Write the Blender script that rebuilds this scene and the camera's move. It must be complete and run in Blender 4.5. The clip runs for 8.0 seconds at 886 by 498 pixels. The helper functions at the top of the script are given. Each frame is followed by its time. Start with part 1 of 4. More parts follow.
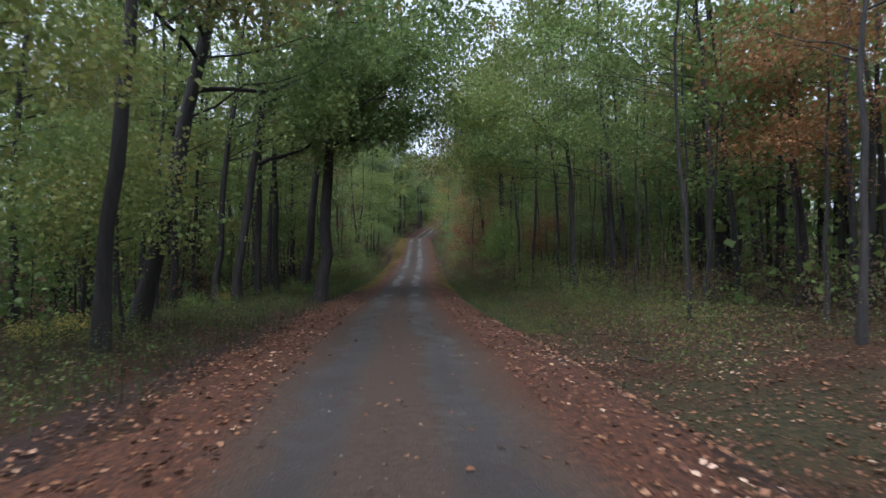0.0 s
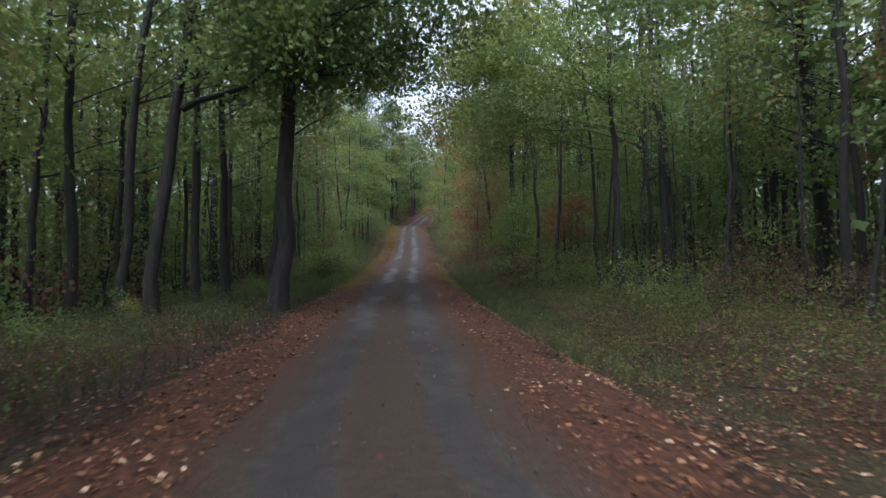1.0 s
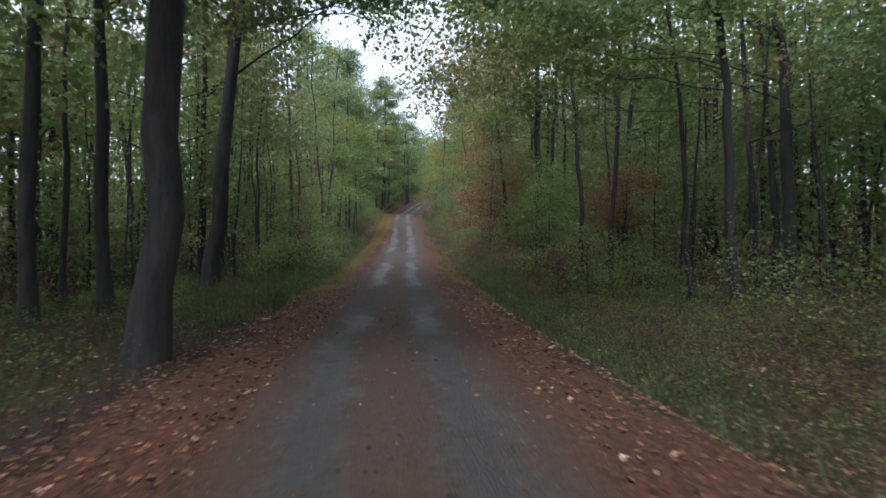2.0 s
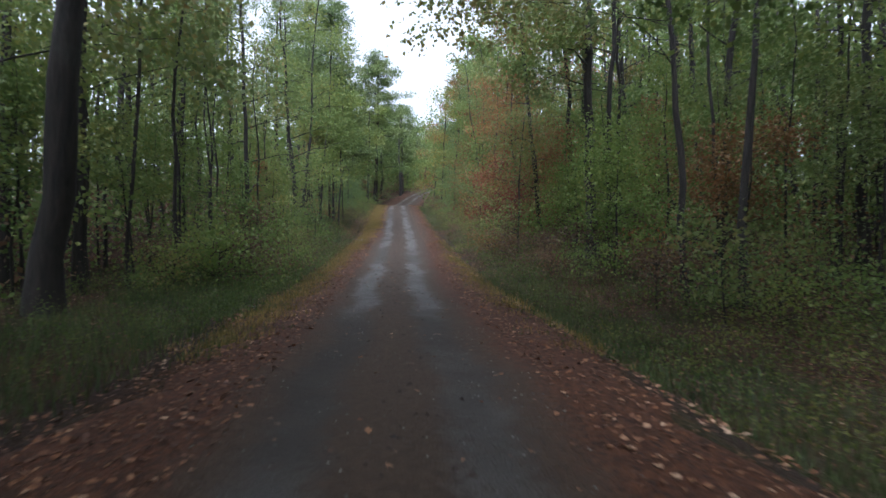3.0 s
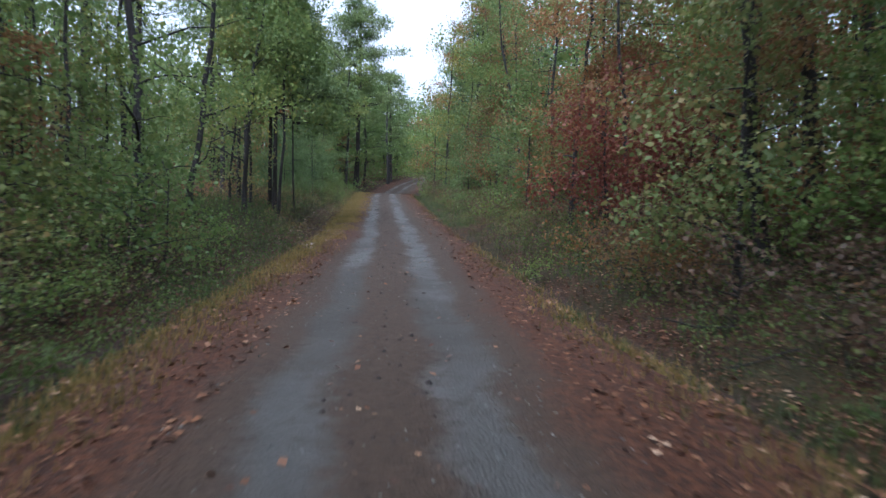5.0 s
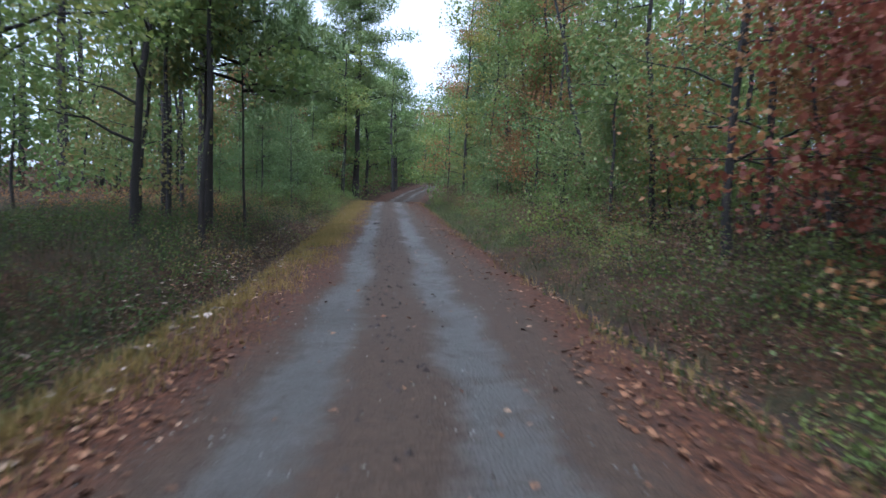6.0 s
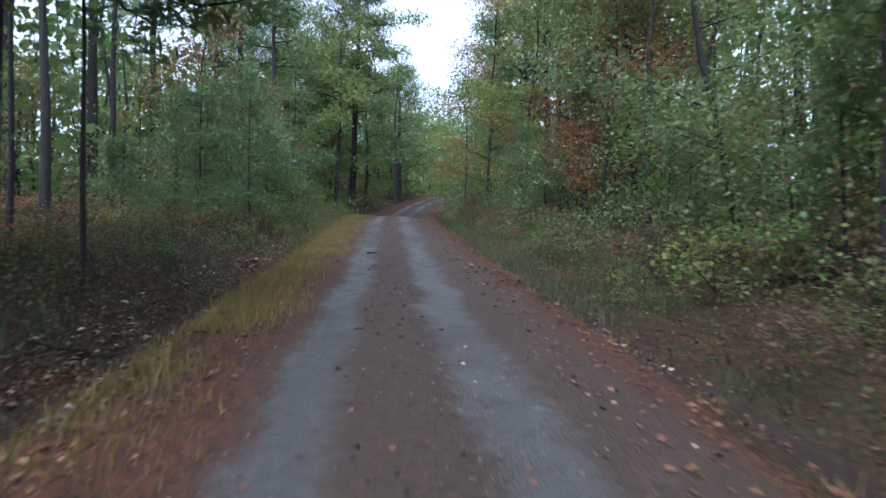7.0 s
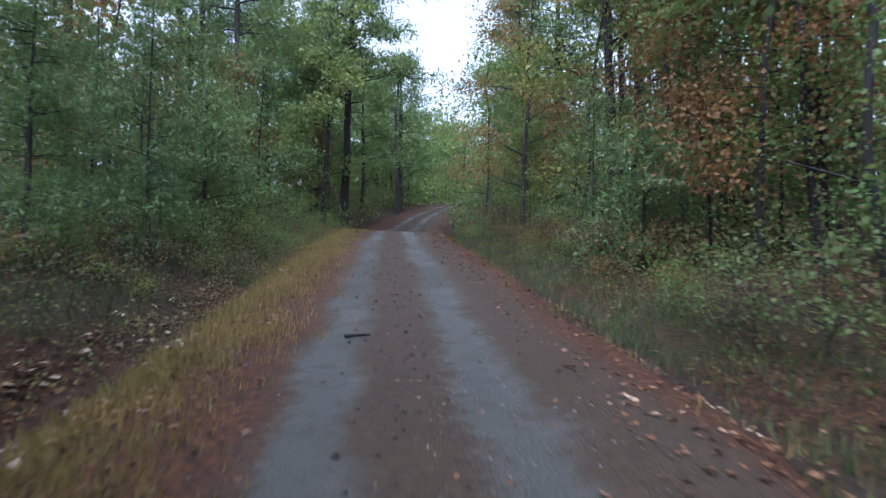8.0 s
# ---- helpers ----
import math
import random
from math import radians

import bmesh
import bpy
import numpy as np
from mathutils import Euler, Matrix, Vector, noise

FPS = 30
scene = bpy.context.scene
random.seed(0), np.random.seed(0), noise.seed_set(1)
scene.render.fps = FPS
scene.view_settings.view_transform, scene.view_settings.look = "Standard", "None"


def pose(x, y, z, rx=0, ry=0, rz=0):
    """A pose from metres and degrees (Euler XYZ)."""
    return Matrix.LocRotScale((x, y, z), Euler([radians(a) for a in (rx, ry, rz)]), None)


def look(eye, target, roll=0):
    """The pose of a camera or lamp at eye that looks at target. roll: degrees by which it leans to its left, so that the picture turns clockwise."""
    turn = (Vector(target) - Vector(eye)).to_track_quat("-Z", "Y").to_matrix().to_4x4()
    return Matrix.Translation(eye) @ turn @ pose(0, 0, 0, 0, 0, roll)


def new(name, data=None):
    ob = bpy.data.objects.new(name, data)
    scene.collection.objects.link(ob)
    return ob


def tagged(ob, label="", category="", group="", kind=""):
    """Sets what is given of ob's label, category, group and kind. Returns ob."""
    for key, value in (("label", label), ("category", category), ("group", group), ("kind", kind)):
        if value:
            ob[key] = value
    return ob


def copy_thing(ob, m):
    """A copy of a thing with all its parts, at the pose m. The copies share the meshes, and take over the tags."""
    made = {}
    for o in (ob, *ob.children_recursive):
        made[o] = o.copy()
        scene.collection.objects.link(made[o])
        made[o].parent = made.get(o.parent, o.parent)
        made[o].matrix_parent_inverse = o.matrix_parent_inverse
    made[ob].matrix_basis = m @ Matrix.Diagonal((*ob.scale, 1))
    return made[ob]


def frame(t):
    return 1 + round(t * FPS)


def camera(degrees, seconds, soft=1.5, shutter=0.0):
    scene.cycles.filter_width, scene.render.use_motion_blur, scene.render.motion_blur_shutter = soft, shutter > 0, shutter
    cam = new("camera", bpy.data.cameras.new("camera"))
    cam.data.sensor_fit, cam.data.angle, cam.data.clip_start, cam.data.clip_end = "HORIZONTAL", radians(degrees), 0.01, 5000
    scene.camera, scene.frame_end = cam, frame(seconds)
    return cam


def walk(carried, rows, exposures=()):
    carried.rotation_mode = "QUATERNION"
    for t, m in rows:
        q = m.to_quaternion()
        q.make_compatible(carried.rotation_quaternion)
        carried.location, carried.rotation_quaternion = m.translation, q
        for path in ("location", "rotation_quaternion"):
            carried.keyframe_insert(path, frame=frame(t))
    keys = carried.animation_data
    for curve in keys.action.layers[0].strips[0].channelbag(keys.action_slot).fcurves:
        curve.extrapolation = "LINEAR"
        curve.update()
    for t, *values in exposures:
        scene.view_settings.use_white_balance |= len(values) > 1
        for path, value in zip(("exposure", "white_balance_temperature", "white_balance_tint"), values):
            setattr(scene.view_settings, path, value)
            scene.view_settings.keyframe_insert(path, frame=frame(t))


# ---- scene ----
cam = camera(70.0, 8.0, soft=1.5, shutter=0.22)

# seconds, place, heading, pitch and roll of the camera behind the windscreen
ROWS = [
    (0, 0.004, 0.001, -0.001, -2.23, 2.30, -0.47),
    (0.3, -0.084, 2.320, 0.058, -2.41, 2.02, -0.46),
    (0.5, -0.143, 3.892, 0.098, -2.60, 1.81, -0.53),
    (0.8, -0.228, 6.313, 0.160, -2.81, 1.45, -0.55),
    (1, -0.289, 7.979, 0.196, -2.98, 1.34, -0.65),
    (1.3, -0.393, 10.567, 0.239, -3.35, 1.48, -0.86),
    (1.5, -0.465, 12.364, 0.259, -3.37, 0.97, -0.57),
    (1.7, -0.536, 14.223, 0.283, -3.52, 0.76, -0.33),
    (2.8, -0.798, 24.788, 0.371, -4.37, 0.18, 0.04),
    (3, -0.815, 26.624, 0.397, -4.45, 0.19, -0.04),
    (3.3, -0.833, 29.355, 0.439, -4.63, 0.11, -0.03),
    (3.5, -0.840, 31.164, 0.475, -4.77, 0.03, 0.03),
    (3.8, -0.844, 33.867, 0.550, -5.00, -0.14, 0.15),
    (4, -0.845, 35.668, 0.609, -5.15, -0.20, 0.23),
    (4.3, -0.846, 38.375, 0.706, -5.38, -0.19, 0.23),
    (4.5, -0.843, 40.194, 0.776, -5.52, -0.16, 0.28),
    (4.8, -0.829, 42.951, 0.885, -5.72, -0.13, 0.50),
    (5, -0.814, 44.810, 0.973, -5.74, -0.12, 0.50),
    (5.2, -0.797, 46.681, 1.074, -5.63, -0.13, 0.22),
    (6.3, -0.596, 57.217, 1.933, -5.11, 1.18, 0.13),
    (6.5, -0.587, 59.016, 2.106, -5.05, 1.42, 0.10),
    (6.8, -0.582, 61.688, 2.368, -4.99, 1.70, 0.21),
    (7, -0.585, 63.436, 2.547, -4.97, 1.89, 0.33),
    (7.3, -0.600, 65.992, 2.827, -5.00, 2.15, 0.42),
    (7.5, -0.615, 67.662, 3.019, -5.03, 2.34, 0.47),
    (7.8, -0.644, 70.127, 3.311, -5.07, 2.58, 0.40),
    (8, -0.664, 71.759, 3.507, -5.09, 2.76, 0.38),
]


def carried_pose(x, y, z, yaw, pitch, roll):
    ahead = Vector((-math.sin(radians(yaw)) * math.cos(radians(pitch)), math.cos(radians(yaw)) * math.cos(radians(pitch)), math.sin(radians(pitch))))
    eye = Vector((x, y, z))
    return look(eye, eye + ahead * 5, roll)


walk(cam, [(t, carried_pose(*p)) for t, *p in ROWS], exposures=[(0.0, 1.28, 5350, 11.5), (1.5, 1.55, 5400, 11.5), (3.0, 1.7, 5400, 11.5), (5.0, 1.6, 5050, 10.5), (8.0, 1.6, 4900, 10.5)])

# ---- sky and sun: a bright overcast afternoon ----
world = bpy.data.worlds.new("overcast_sky")
scene.world = world
world.use_nodes = True
wn, wl = world.node_tree.nodes, world.node_tree.links
wn.clear()
sky = wn.new("ShaderNodeTexSky")
sky.sky_type, sky.sun_disc = "NISHITA", False
sky.sun_elevation, sky.sun_rotation = radians(64), radians(203)
sky.air_density, sky.dust_density, sky.ozone_density = 1.0, 6.0, 1.0
grey = wn.new("ShaderNodeHueSaturation")
grey.inputs["Saturation"].default_value = 0.12
shine = wn.new("ShaderNodeBackground")
shine.inputs["Strength"].default_value = 0.15
out = wn.new("ShaderNodeOutputWorld")
wl.new(sky.outputs[0], grey.inputs["Color"])
wl.new(grey.outputs[0], shine.inputs["Color"])
wl.new(shine.outputs[0], out.inputs["Surface"])

sun = new("sun", bpy.data.lights.new("sun", "SUN"))
sun.data.energy, sun.data.angle, sun.data.color = 0.7, radians(60), (1.0, 0.97, 0.92)
sun.matrix_world = look((-11, -27, 60), (0, 0, 0))

# ---- materials ----


def node_material(name):
    m = bpy.data.materials.new(name)
    m.use_nodes = True
    n, l = m.node_tree.nodes, m.node_tree.links
    return m, n, l, n["Principled BSDF"]


def ramp(n, l, source, stops):
    r = n.new("ShaderNodeValToRGB")
    while len(r.color_ramp.elements) < len(stops):
        r.color_ramp.elements.new(0.5)
    for e, (at, col) in zip(r.color_ramp.elements, stops):
        e.position, e.color = at, (*col, 1) if len(col) == 3 else col
    l.new(source, r.inputs[0])
    return r.outputs[0]


def noise_at(n, l, scale, detail=4.0, rough=0.6, coords=None, stretch=None):
    t = n.new("ShaderNodeTexNoise")
    t.inputs["Scale"].default_value, t.inputs["Detail"].default_value, t.inputs["Roughness"].default_value = scale, detail, rough
    if coords is None:
        coords = n.new("ShaderNodeTexCoord").outputs["Object"]
    if stretch:
        mp = n.new("ShaderNodeMapping")
        mp.inputs["Scale"].default_value = stretch
        l.new(coords, mp.inputs[0])
        coords = mp.outputs[0]
    l.new(coords, t.inputs["Vector"])
    return t.outputs[0]


def mixed(n, l, fac, a, b, kind="MIX"):
    m = n.new("ShaderNodeMix")
    m.data_type, m.blend_type = "RGBA", kind
    for socket, value in ((m.inputs[0], fac), (m.inputs[6], a), (m.inputs[7], b)):
        if isinstance(value, (int, float)):
            socket.default_value = value
        elif isinstance(value, tuple):
            socket.default_value = (*value, 1)
        else:
            l.new(value, socket)
    return m.outputs[2]


def figure(n, l, op, a, b=0.0, c=0.0):
    m = n.new("ShaderNodeMath")
    m.operation = op
    for socket, value in zip(m.inputs, (a, b, c)):
        if isinstance(value, (int, float)):
            socket.default_value = value
        else:
            l.new(value, socket)
    return m.outputs[0]


def step_between(n, l, value, low, high):
    m = n.new("ShaderNodeMapRange")
    m.interpolation_type = "SMOOTHSTEP"
    m.inputs["From Min"].default_value, m.inputs["From Max"].default_value = low, high
    l.new(value, m.inputs["Value"])
    return m.outputs[0]


def relief(n, l, bsdf, height, strength, distance):
    b = n.new("ShaderNodeBump")
    b.inputs["Strength"].default_value, b.inputs["Distance"].default_value = strength, distance
    l.new(height, b.inputs["Height"])
    l.new(b.outputs[0], bsdf.inputs["Normal"])


def leaf_material(name, stops, through_light=0.5, each=0.3, whole=0.4):
    """Leaves: each one its own shade between the stops, and each plant its own bias."""
    m, n, l, bsdf = node_material(name)
    isle = n.new("ShaderNodeNewGeometry").outputs["Random Per Island"]
    own = n.new("ShaderNodeObjectInfo").outputs["Random"]
    place = n.new("ShaderNodeTexCoord").outputs["Object"]
    patch = noise_at(n, l, 0.7, 2.0, 0.5, place)
    shade = figure(n, l, "ADD", figure(n, l, "MULTIPLY", isle, each), figure(n, l, "MULTIPLY", own, whole))
    shade = figure(n, l, "ADD", shade, figure(n, l, "MULTIPLY_ADD", patch, 0.9, -0.3))
    col = ramp(n, l, shade, stops)
    bsdf.inputs["Roughness"].default_value = 0.6
    bsdf.inputs["Specular IOR Level"].default_value = 0.3
    l.new(col, bsdf.inputs["Base Color"])
    glow = n.new("ShaderNodeBsdfTranslucent")
    l.new(col, glow.inputs["Color"])
    mix = n.new("ShaderNodeMixShader")
    mix.inputs[0].default_value = through_light
    l.new(bsdf.outputs[0], mix.inputs[1])
    l.new(glow.outputs[0], mix.inputs[2])
    l.new(mix.outputs[0], n["Material Output"].inputs["Surface"])
    return m


def bark_material(name, dark, light):
    m, n, l, bsdf = node_material(name)
    furrow = noise_at(n, l, 9.0, 5.0, 0.65, None, (1, 1, 0.18))
    patch = noise_at(n, l, 1.3, 3.0, 0.6)
    col = ramp(n, l, furrow, [(0.3, dark), (0.7, light)])
    lichen = step_between(n, l, patch, 0.56, 0.7)
    col = mixed(n, l, figure(n, l, "MULTIPLY", lichen, 0.5), col, (0.026, 0.026, 0.021))
    l.new(col, bsdf.inputs["Base Color"])
    bsdf.inputs["Roughness"].default_value = 0.88
    relief(n, l, bsdf, furrow, 1.0, 0.06)
    return m


GREEN = leaf_material("green_leaf", [(0.0, (0.062, 0.104, 0.033)), (0.45, (0.129, 0.175, 0.050)), (0.8, (0.205, 0.218, 0.060)), (1.0, (0.286, 0.212, 0.063))])
HERB = leaf_material("herb_leaf", [(0.0, (0.041, 0.070, 0.019)), (0.45, (0.086, 0.118, 0.030)), (0.8, (0.137, 0.146, 0.035)), (1.0, (0.194, 0.143, 0.037))])
LIME = leaf_material("yellow_green_leaf", [(0.0, (0.062, 0.117, 0.030)), (0.5, (0.140, 0.187, 0.046)), (0.85, (0.231, 0.225, 0.055)), (1.0, (0.341, 0.216, 0.050))])
OLIVE = leaf_material("turning_leaf", [(0.0, (0.072, 0.126, 0.046)), (0.5, (0.143, 0.170, 0.057)), (0.8, (0.212, 0.164, 0.057)), (1.0, (0.296, 0.147, 0.046))])
RUST = leaf_material("rust_leaf", [(0.0, (0.103, 0.086, 0.034)), (0.5, (0.190, 0.098, 0.039)), (0.8, (0.276, 0.138, 0.052)), (1.0, (0.161, 0.172, 0.057))])
BROWN = leaf_material("brown_leaf", [(0.0, (0.063, 0.048, 0.031)), (0.5, (0.115, 0.072, 0.046)), (0.85, (0.178, 0.103, 0.057)), (1.0, (0.115, 0.121, 0.052))])
RED = leaf_material("dark_red_leaf", [(0.0, (0.06, 0.028, 0.019)), (0.5, (0.15, 0.048, 0.031)), (0.85, (0.21, 0.075, 0.042)), (1.0, (0.10, 0.10, 0.04))])
YELLOW = leaf_material("yellow_leaf", [(0.0, (0.12, 0.14, 0.03)), (0.5, (0.26, 0.22, 0.05)), (1.0, (0.42, 0.28, 0.06))])
NEEDLE = leaf_material("pine_needles", [(0.0, (0.059, 0.099, 0.038)), (0.5, (0.116, 0.160, 0.056)), (1.0, (0.187, 0.211, 0.067))], 0.35)
FRESH = leaf_material("fresh_grass", [(0.0, (0.032, 0.055, 0.018)), (0.5, (0.058, 0.085, 0.026)), (1.0, (0.12, 0.11, 0.04))], 0.4, 0.6, 0.1)
GRASS = leaf_material("green_grass", [(0.0, (0.018, 0.038, 0.013)), (0.4, (0.036, 0.053, 0.019)), (0.65, (0.044, 0.043, 0.018)), (1.0, (0.070, 0.042, 0.020))], 0.4, 0.6, 0.1)
STRAW = leaf_material("straw_grass", [(0.0, (0.10, 0.10, 0.030)), (0.5, (0.20, 0.145, 0.045)), (1.0, (0.31, 0.20, 0.075))], 0.4, 0.5, 0.1)
LITTER = leaf_material("fallen_leaf", [(0.0, (0.028, 0.0120, 0.0065)), (0.45, (0.072, 0.028, 0.012)), (0.75, (0.150, 0.062, 0.026)), (0.92, (0.22, 0.115, 0.06)), (1.0, (0.36, 0.24, 0.16))], 0.1, 0.8, 0.0)
PALE = leaf_material("pale_fallen_leaf", [(0.0, (0.05, 0.03, 0.02)), (0.5, (0.13, 0.085, 0.06)), (1.0, (0.42, 0.33, 0.27))], 0.1, 0.9, 0.0)
BARK = bark_material("oak_bark", (0.0036, 0.0031, 0.0028), (0.0265, 0.0190, 0.0150))
PINE_BARK = bark_material("pine_bark", (0.007, 0.005, 0.004), (0.028, 0.019, 0.015))


def road_material():
    m, n, l, bsdf = node_material("gravel_road")
    uv = n.new("ShaderNodeUVMap")
    uv.uv_map = "lane"
    parts = n.new("ShaderNodeSeparateXYZ")
    l.new(uv.outputs[0], parts.inputs[0])
    place = n.new("ShaderNodeTexCoord").outputs["Object"]
    wobble = noise_at(n, l, 0.5, 4.0, 0.65, place)
    fine = noise_at(n, l, 7.0, 5.0, 0.7, place)
    across = figure(n, l, "ADD", parts.outputs[0], figure(n, l, "MULTIPLY_ADD", wobble, 0.9, -0.45))
    across = figure(n, l, "ADD", across, figure(n, l, "MULTIPLY_ADD", fine, 0.35, -0.17))
    # the two wheel tracks of grey gravel, 1.4 m apart, drift to the right further up
    drift = figure(n, l, "MULTIPLY", step_between(n, l, parts.outputs[1], 52.0, 66.0), 0.16)
    from_track = figure(n, l, "ABSOLUTE", figure(n, l, "SUBTRACT", figure(n, l, "ABSOLUTE", figure(n, l, "SUBTRACT", across, drift)), 0.64))
    track = figure(n, l, "SUBTRACT", 1.0, step_between(n, l, from_track, 0.10, 0.40))
    track = figure(n, l, "MULTIPLY", track, step_between(n, l, noise_at(n, l, 2.6, 6.0, 0.75, place), 0.16, 0.52))
    grit = n.new("ShaderNodeTexVoronoi")
    grit.inputs["Scale"].default_value = 42.0
    l.new(place, grit.inputs["Vector"])
    speck = noise_at(n, l, 60.0, 3.0, 0.7, place)
    worn = ramp(n, l, speck, [(0.3, (0.0110, 0.0092, 0.0080)), (0.7, (0.027, 0.0228, 0.0200))])
    fresh = ramp(n, l, speck, [(0.3, (0.019, 0.0178, 0.0157)), (0.7, (0.055, 0.0515, 0.0452))])
    # the dark worn surface gives way to newer grey gravel half-way up
    newer = step_between(n, l, figure(n, l, "MULTIPLY_ADD", wobble, 8.0, parts.outputs[1]), 40.0, 53.0)
    gravel = mixed(n, l, newer, worn, fresh)
    earth = ramp(n, l, noise_at(n, l, 14.0, 6.0, 0.7, place), [(0.3, (0.0190, 0.0120, 0.0076)), (0.7, (0.050, 0.0310, 0.0195))])
    litter_cells = n.new("ShaderNodeTexVoronoi")
    litter_cells.inputs["Scale"].default_value = 26.0
    l.new(place, litter_cells.inputs["Vector"])
    leafy = ramp(n, l, litter_cells.outputs["Color"], [(0.2, (0.019, 0.0075, 0.0038)), (0.55, (0.044, 0.0150, 0.0060)), (0.9, (0.072, 0.027, 0.0110))])
    col = mixed(n, l, figure(n, l, "MULTIPLY", track, 0.78), earth, gravel)
    # the leafy shoulders come close on the first stretch
    reach = n.new("ShaderNodeMapRange")
    reach.inputs["From Min"].default_value, reach.inputs["From Max"].default_value = 40.0, 60.0
    reach.inputs["To Min"].default_value, reach.inputs["To Max"].default_value = -0.02, 0.12
    l.new(parts.outputs[1], reach.inputs["Value"])
    # and further up the traffic keeps to the left of the strip
    shift = figure(n, l, "MULTIPLY", step_between(n, l, parts.outputs[1], 54.0, 66.0), 0.55)
    edge = figure(n, l, "ABSOLUTE", figure(n, l, "SUBTRACT", across, shift))
    side = step_between(n, l, figure(n, l, "SUBTRACT", edge, reach.outputs[0]), 1.0, 1.5)
    col = mixed(n, l, side, col, leafy)
    l.new(col, bsdf.inputs["Base Color"])
    damp = step_between(n, l, noise_at(n, l, 0.16, 4.0, 0.6, place), 0.3, 0.6)
    wet = figure(n, l, "MULTIPLY", figure(n, l, "MULTIPLY", track, damp), figure(n, l, "SUBTRACT", 1.0, side))
    l.new(figure(n, l, "MULTIPLY_ADD", wet, -0.30, 0.85), bsdf.inputs["Roughness"])
    l.new(figure(n, l, "MULTIPLY_ADD", wet, 0.2, 0.22), bsdf.inputs["Specular IOR Level"])
    bumps = figure(n, l, "ADD", grit.outputs["Distance"], figure(n, l, "MULTIPLY", fine, 1.2))
    relief(n, l, bsdf, bumps, 0.6, 0.02)
    return m


def ground_material():
    m, n, l, bsdf = node_material("forest_floor")
    place = n.new("ShaderNodeTexCoord").outputs["Object"]
    cells = n.new("ShaderNodeTexVoronoi")
    cells.inputs["Scale"].default_value = 19.0
    l.new(place, cells.inputs["Vector"])
    leafy = ramp(n, l, cells.outputs["Color"], [(0.15, (0.012, 0.0070, 0.0042)), (0.5, (0.030, 0.0140, 0.0070)), (0.9, (0.064, 0.029, 0.0130))])
    moss = ramp(n, l, noise_at(n, l, 9.0, 5.0, 0.7, place), [(0.3, (0.012, 0.017, 0.007)), (0.7, (0.031, 0.036, 0.0135))])
    patch = step_between(n, l, noise_at(n, l, 0.33, 5.0, 0.65, place), 0.42, 0.6)
    col = mixed(n, l, figure(n, l, "MULTIPLY", patch, 0.5), leafy, moss)
    soil = step_between(n, l, noise_at(n, l, 1.6, 4.0, 0.7, place), 0.58, 0.7)
    col = mixed(n, l, figure(n, l, "MULTIPLY", soil, 0.7), col, (0.024, 0.0145, 0.0100))
    # wet dark soil on the bottom of the ditches
    uv = n.new("ShaderNodeUVMap")
    uv.uv_map = "lane"
    parts = n.new("ShaderNodeSeparateXYZ")
    l.new(uv.outputs[0], parts.inputs[0])
    off = figure(n, l, "ADD", figure(n, l, "ABSOLUTE", parts.outputs[0]), figure(n, l, "MULTIPLY_ADD", noise_at(n, l, 0.9, 4.0, 0.6, place), 0.9, -0.45))
    leftward = step_between(n, l, figure(n, l, "MULTIPLY", parts.outputs[0], -1.0), 0.0, 1.0)
    late = step_between(n, l, parts.outputs[1], 55.0, 65.0)
    off = figure(n, l, "MULTIPLY_ADD", figure(n, l, "MULTIPLY", leftward, late), 0.55, off)
    bottom = figure(n, l, "SUBTRACT", 1.0, step_between(n, l, figure(n, l, "ABSOLUTE", figure(n, l, "SUBTRACT", off, 2.9)), 0.1, 0.45))
    col = mixed(n, l, figure(n, l, "MULTIPLY", bottom, 0.8), col, (0.024, 0.0145, 0.0118))
    l.new(col, bsdf.inputs["Base Color"])
    bsdf.inputs["Roughness"].default_value = 0.92
    bsdf.inputs["Specular IOR Level"].default_value = 0.15
    relief(n, l, bsdf, figure(n, l, "ADD", cells.outputs["Distance"], noise_at(n, l, 22.0, 4.0, 0.7, place)), 0.8, 0.04)
    return m


STONE = leaf_material("grey_stone", [(0.0, (0.025, 0.025, 0.025)), (0.6, (0.07, 0.07, 0.066)), (1.0, (0.17, 0.165, 0.155))], 0.0, 0.8, 0.0)
CLOD = leaf_material("dark_clod", [(0.0, (0.010, 0.007, 0.006)), (0.7, (0.022, 0.014, 0.011)), (1.0, (0.035, 0.024, 0.018))], 0.0, 0.8, 0.0)
ROAD_SURFACE, FLOOR = road_material(), ground_material()

# ---- lie of the land ----
LINE_Y = np.array([-3000, -60, 0, 8, 14, 25, 31, 38, 45, 50, 57, 63, 72, 80, 84, 92, 100, 104, 108, 115, 125, 145, 170, 300, 600, 5000.0])
LINE_Z = np.array([-4, -2.4, -1.38, -1.18, -1.1, -1.01, -0.9, -0.67, -0.41, -0.08, 0.55, 1.15, 2.13, 3.1, 3.6, 4.65, 5.65, 5.98, 6.15, 7.1, 8.8, 12.0, 15.2, 26, 29, 29])
BEND_Y = np.array([-3000, 0, 14, 25, 46, 57, 72, 100, 110, 125, 145, 170, 220, 300, 5000.0])
BEND_X = np.array([0, 0, -0.54, -0.8, -0.8, -0.62, -0.66, -0.6, 0.0, 2.0, 6, 14, 40, 90, 120])


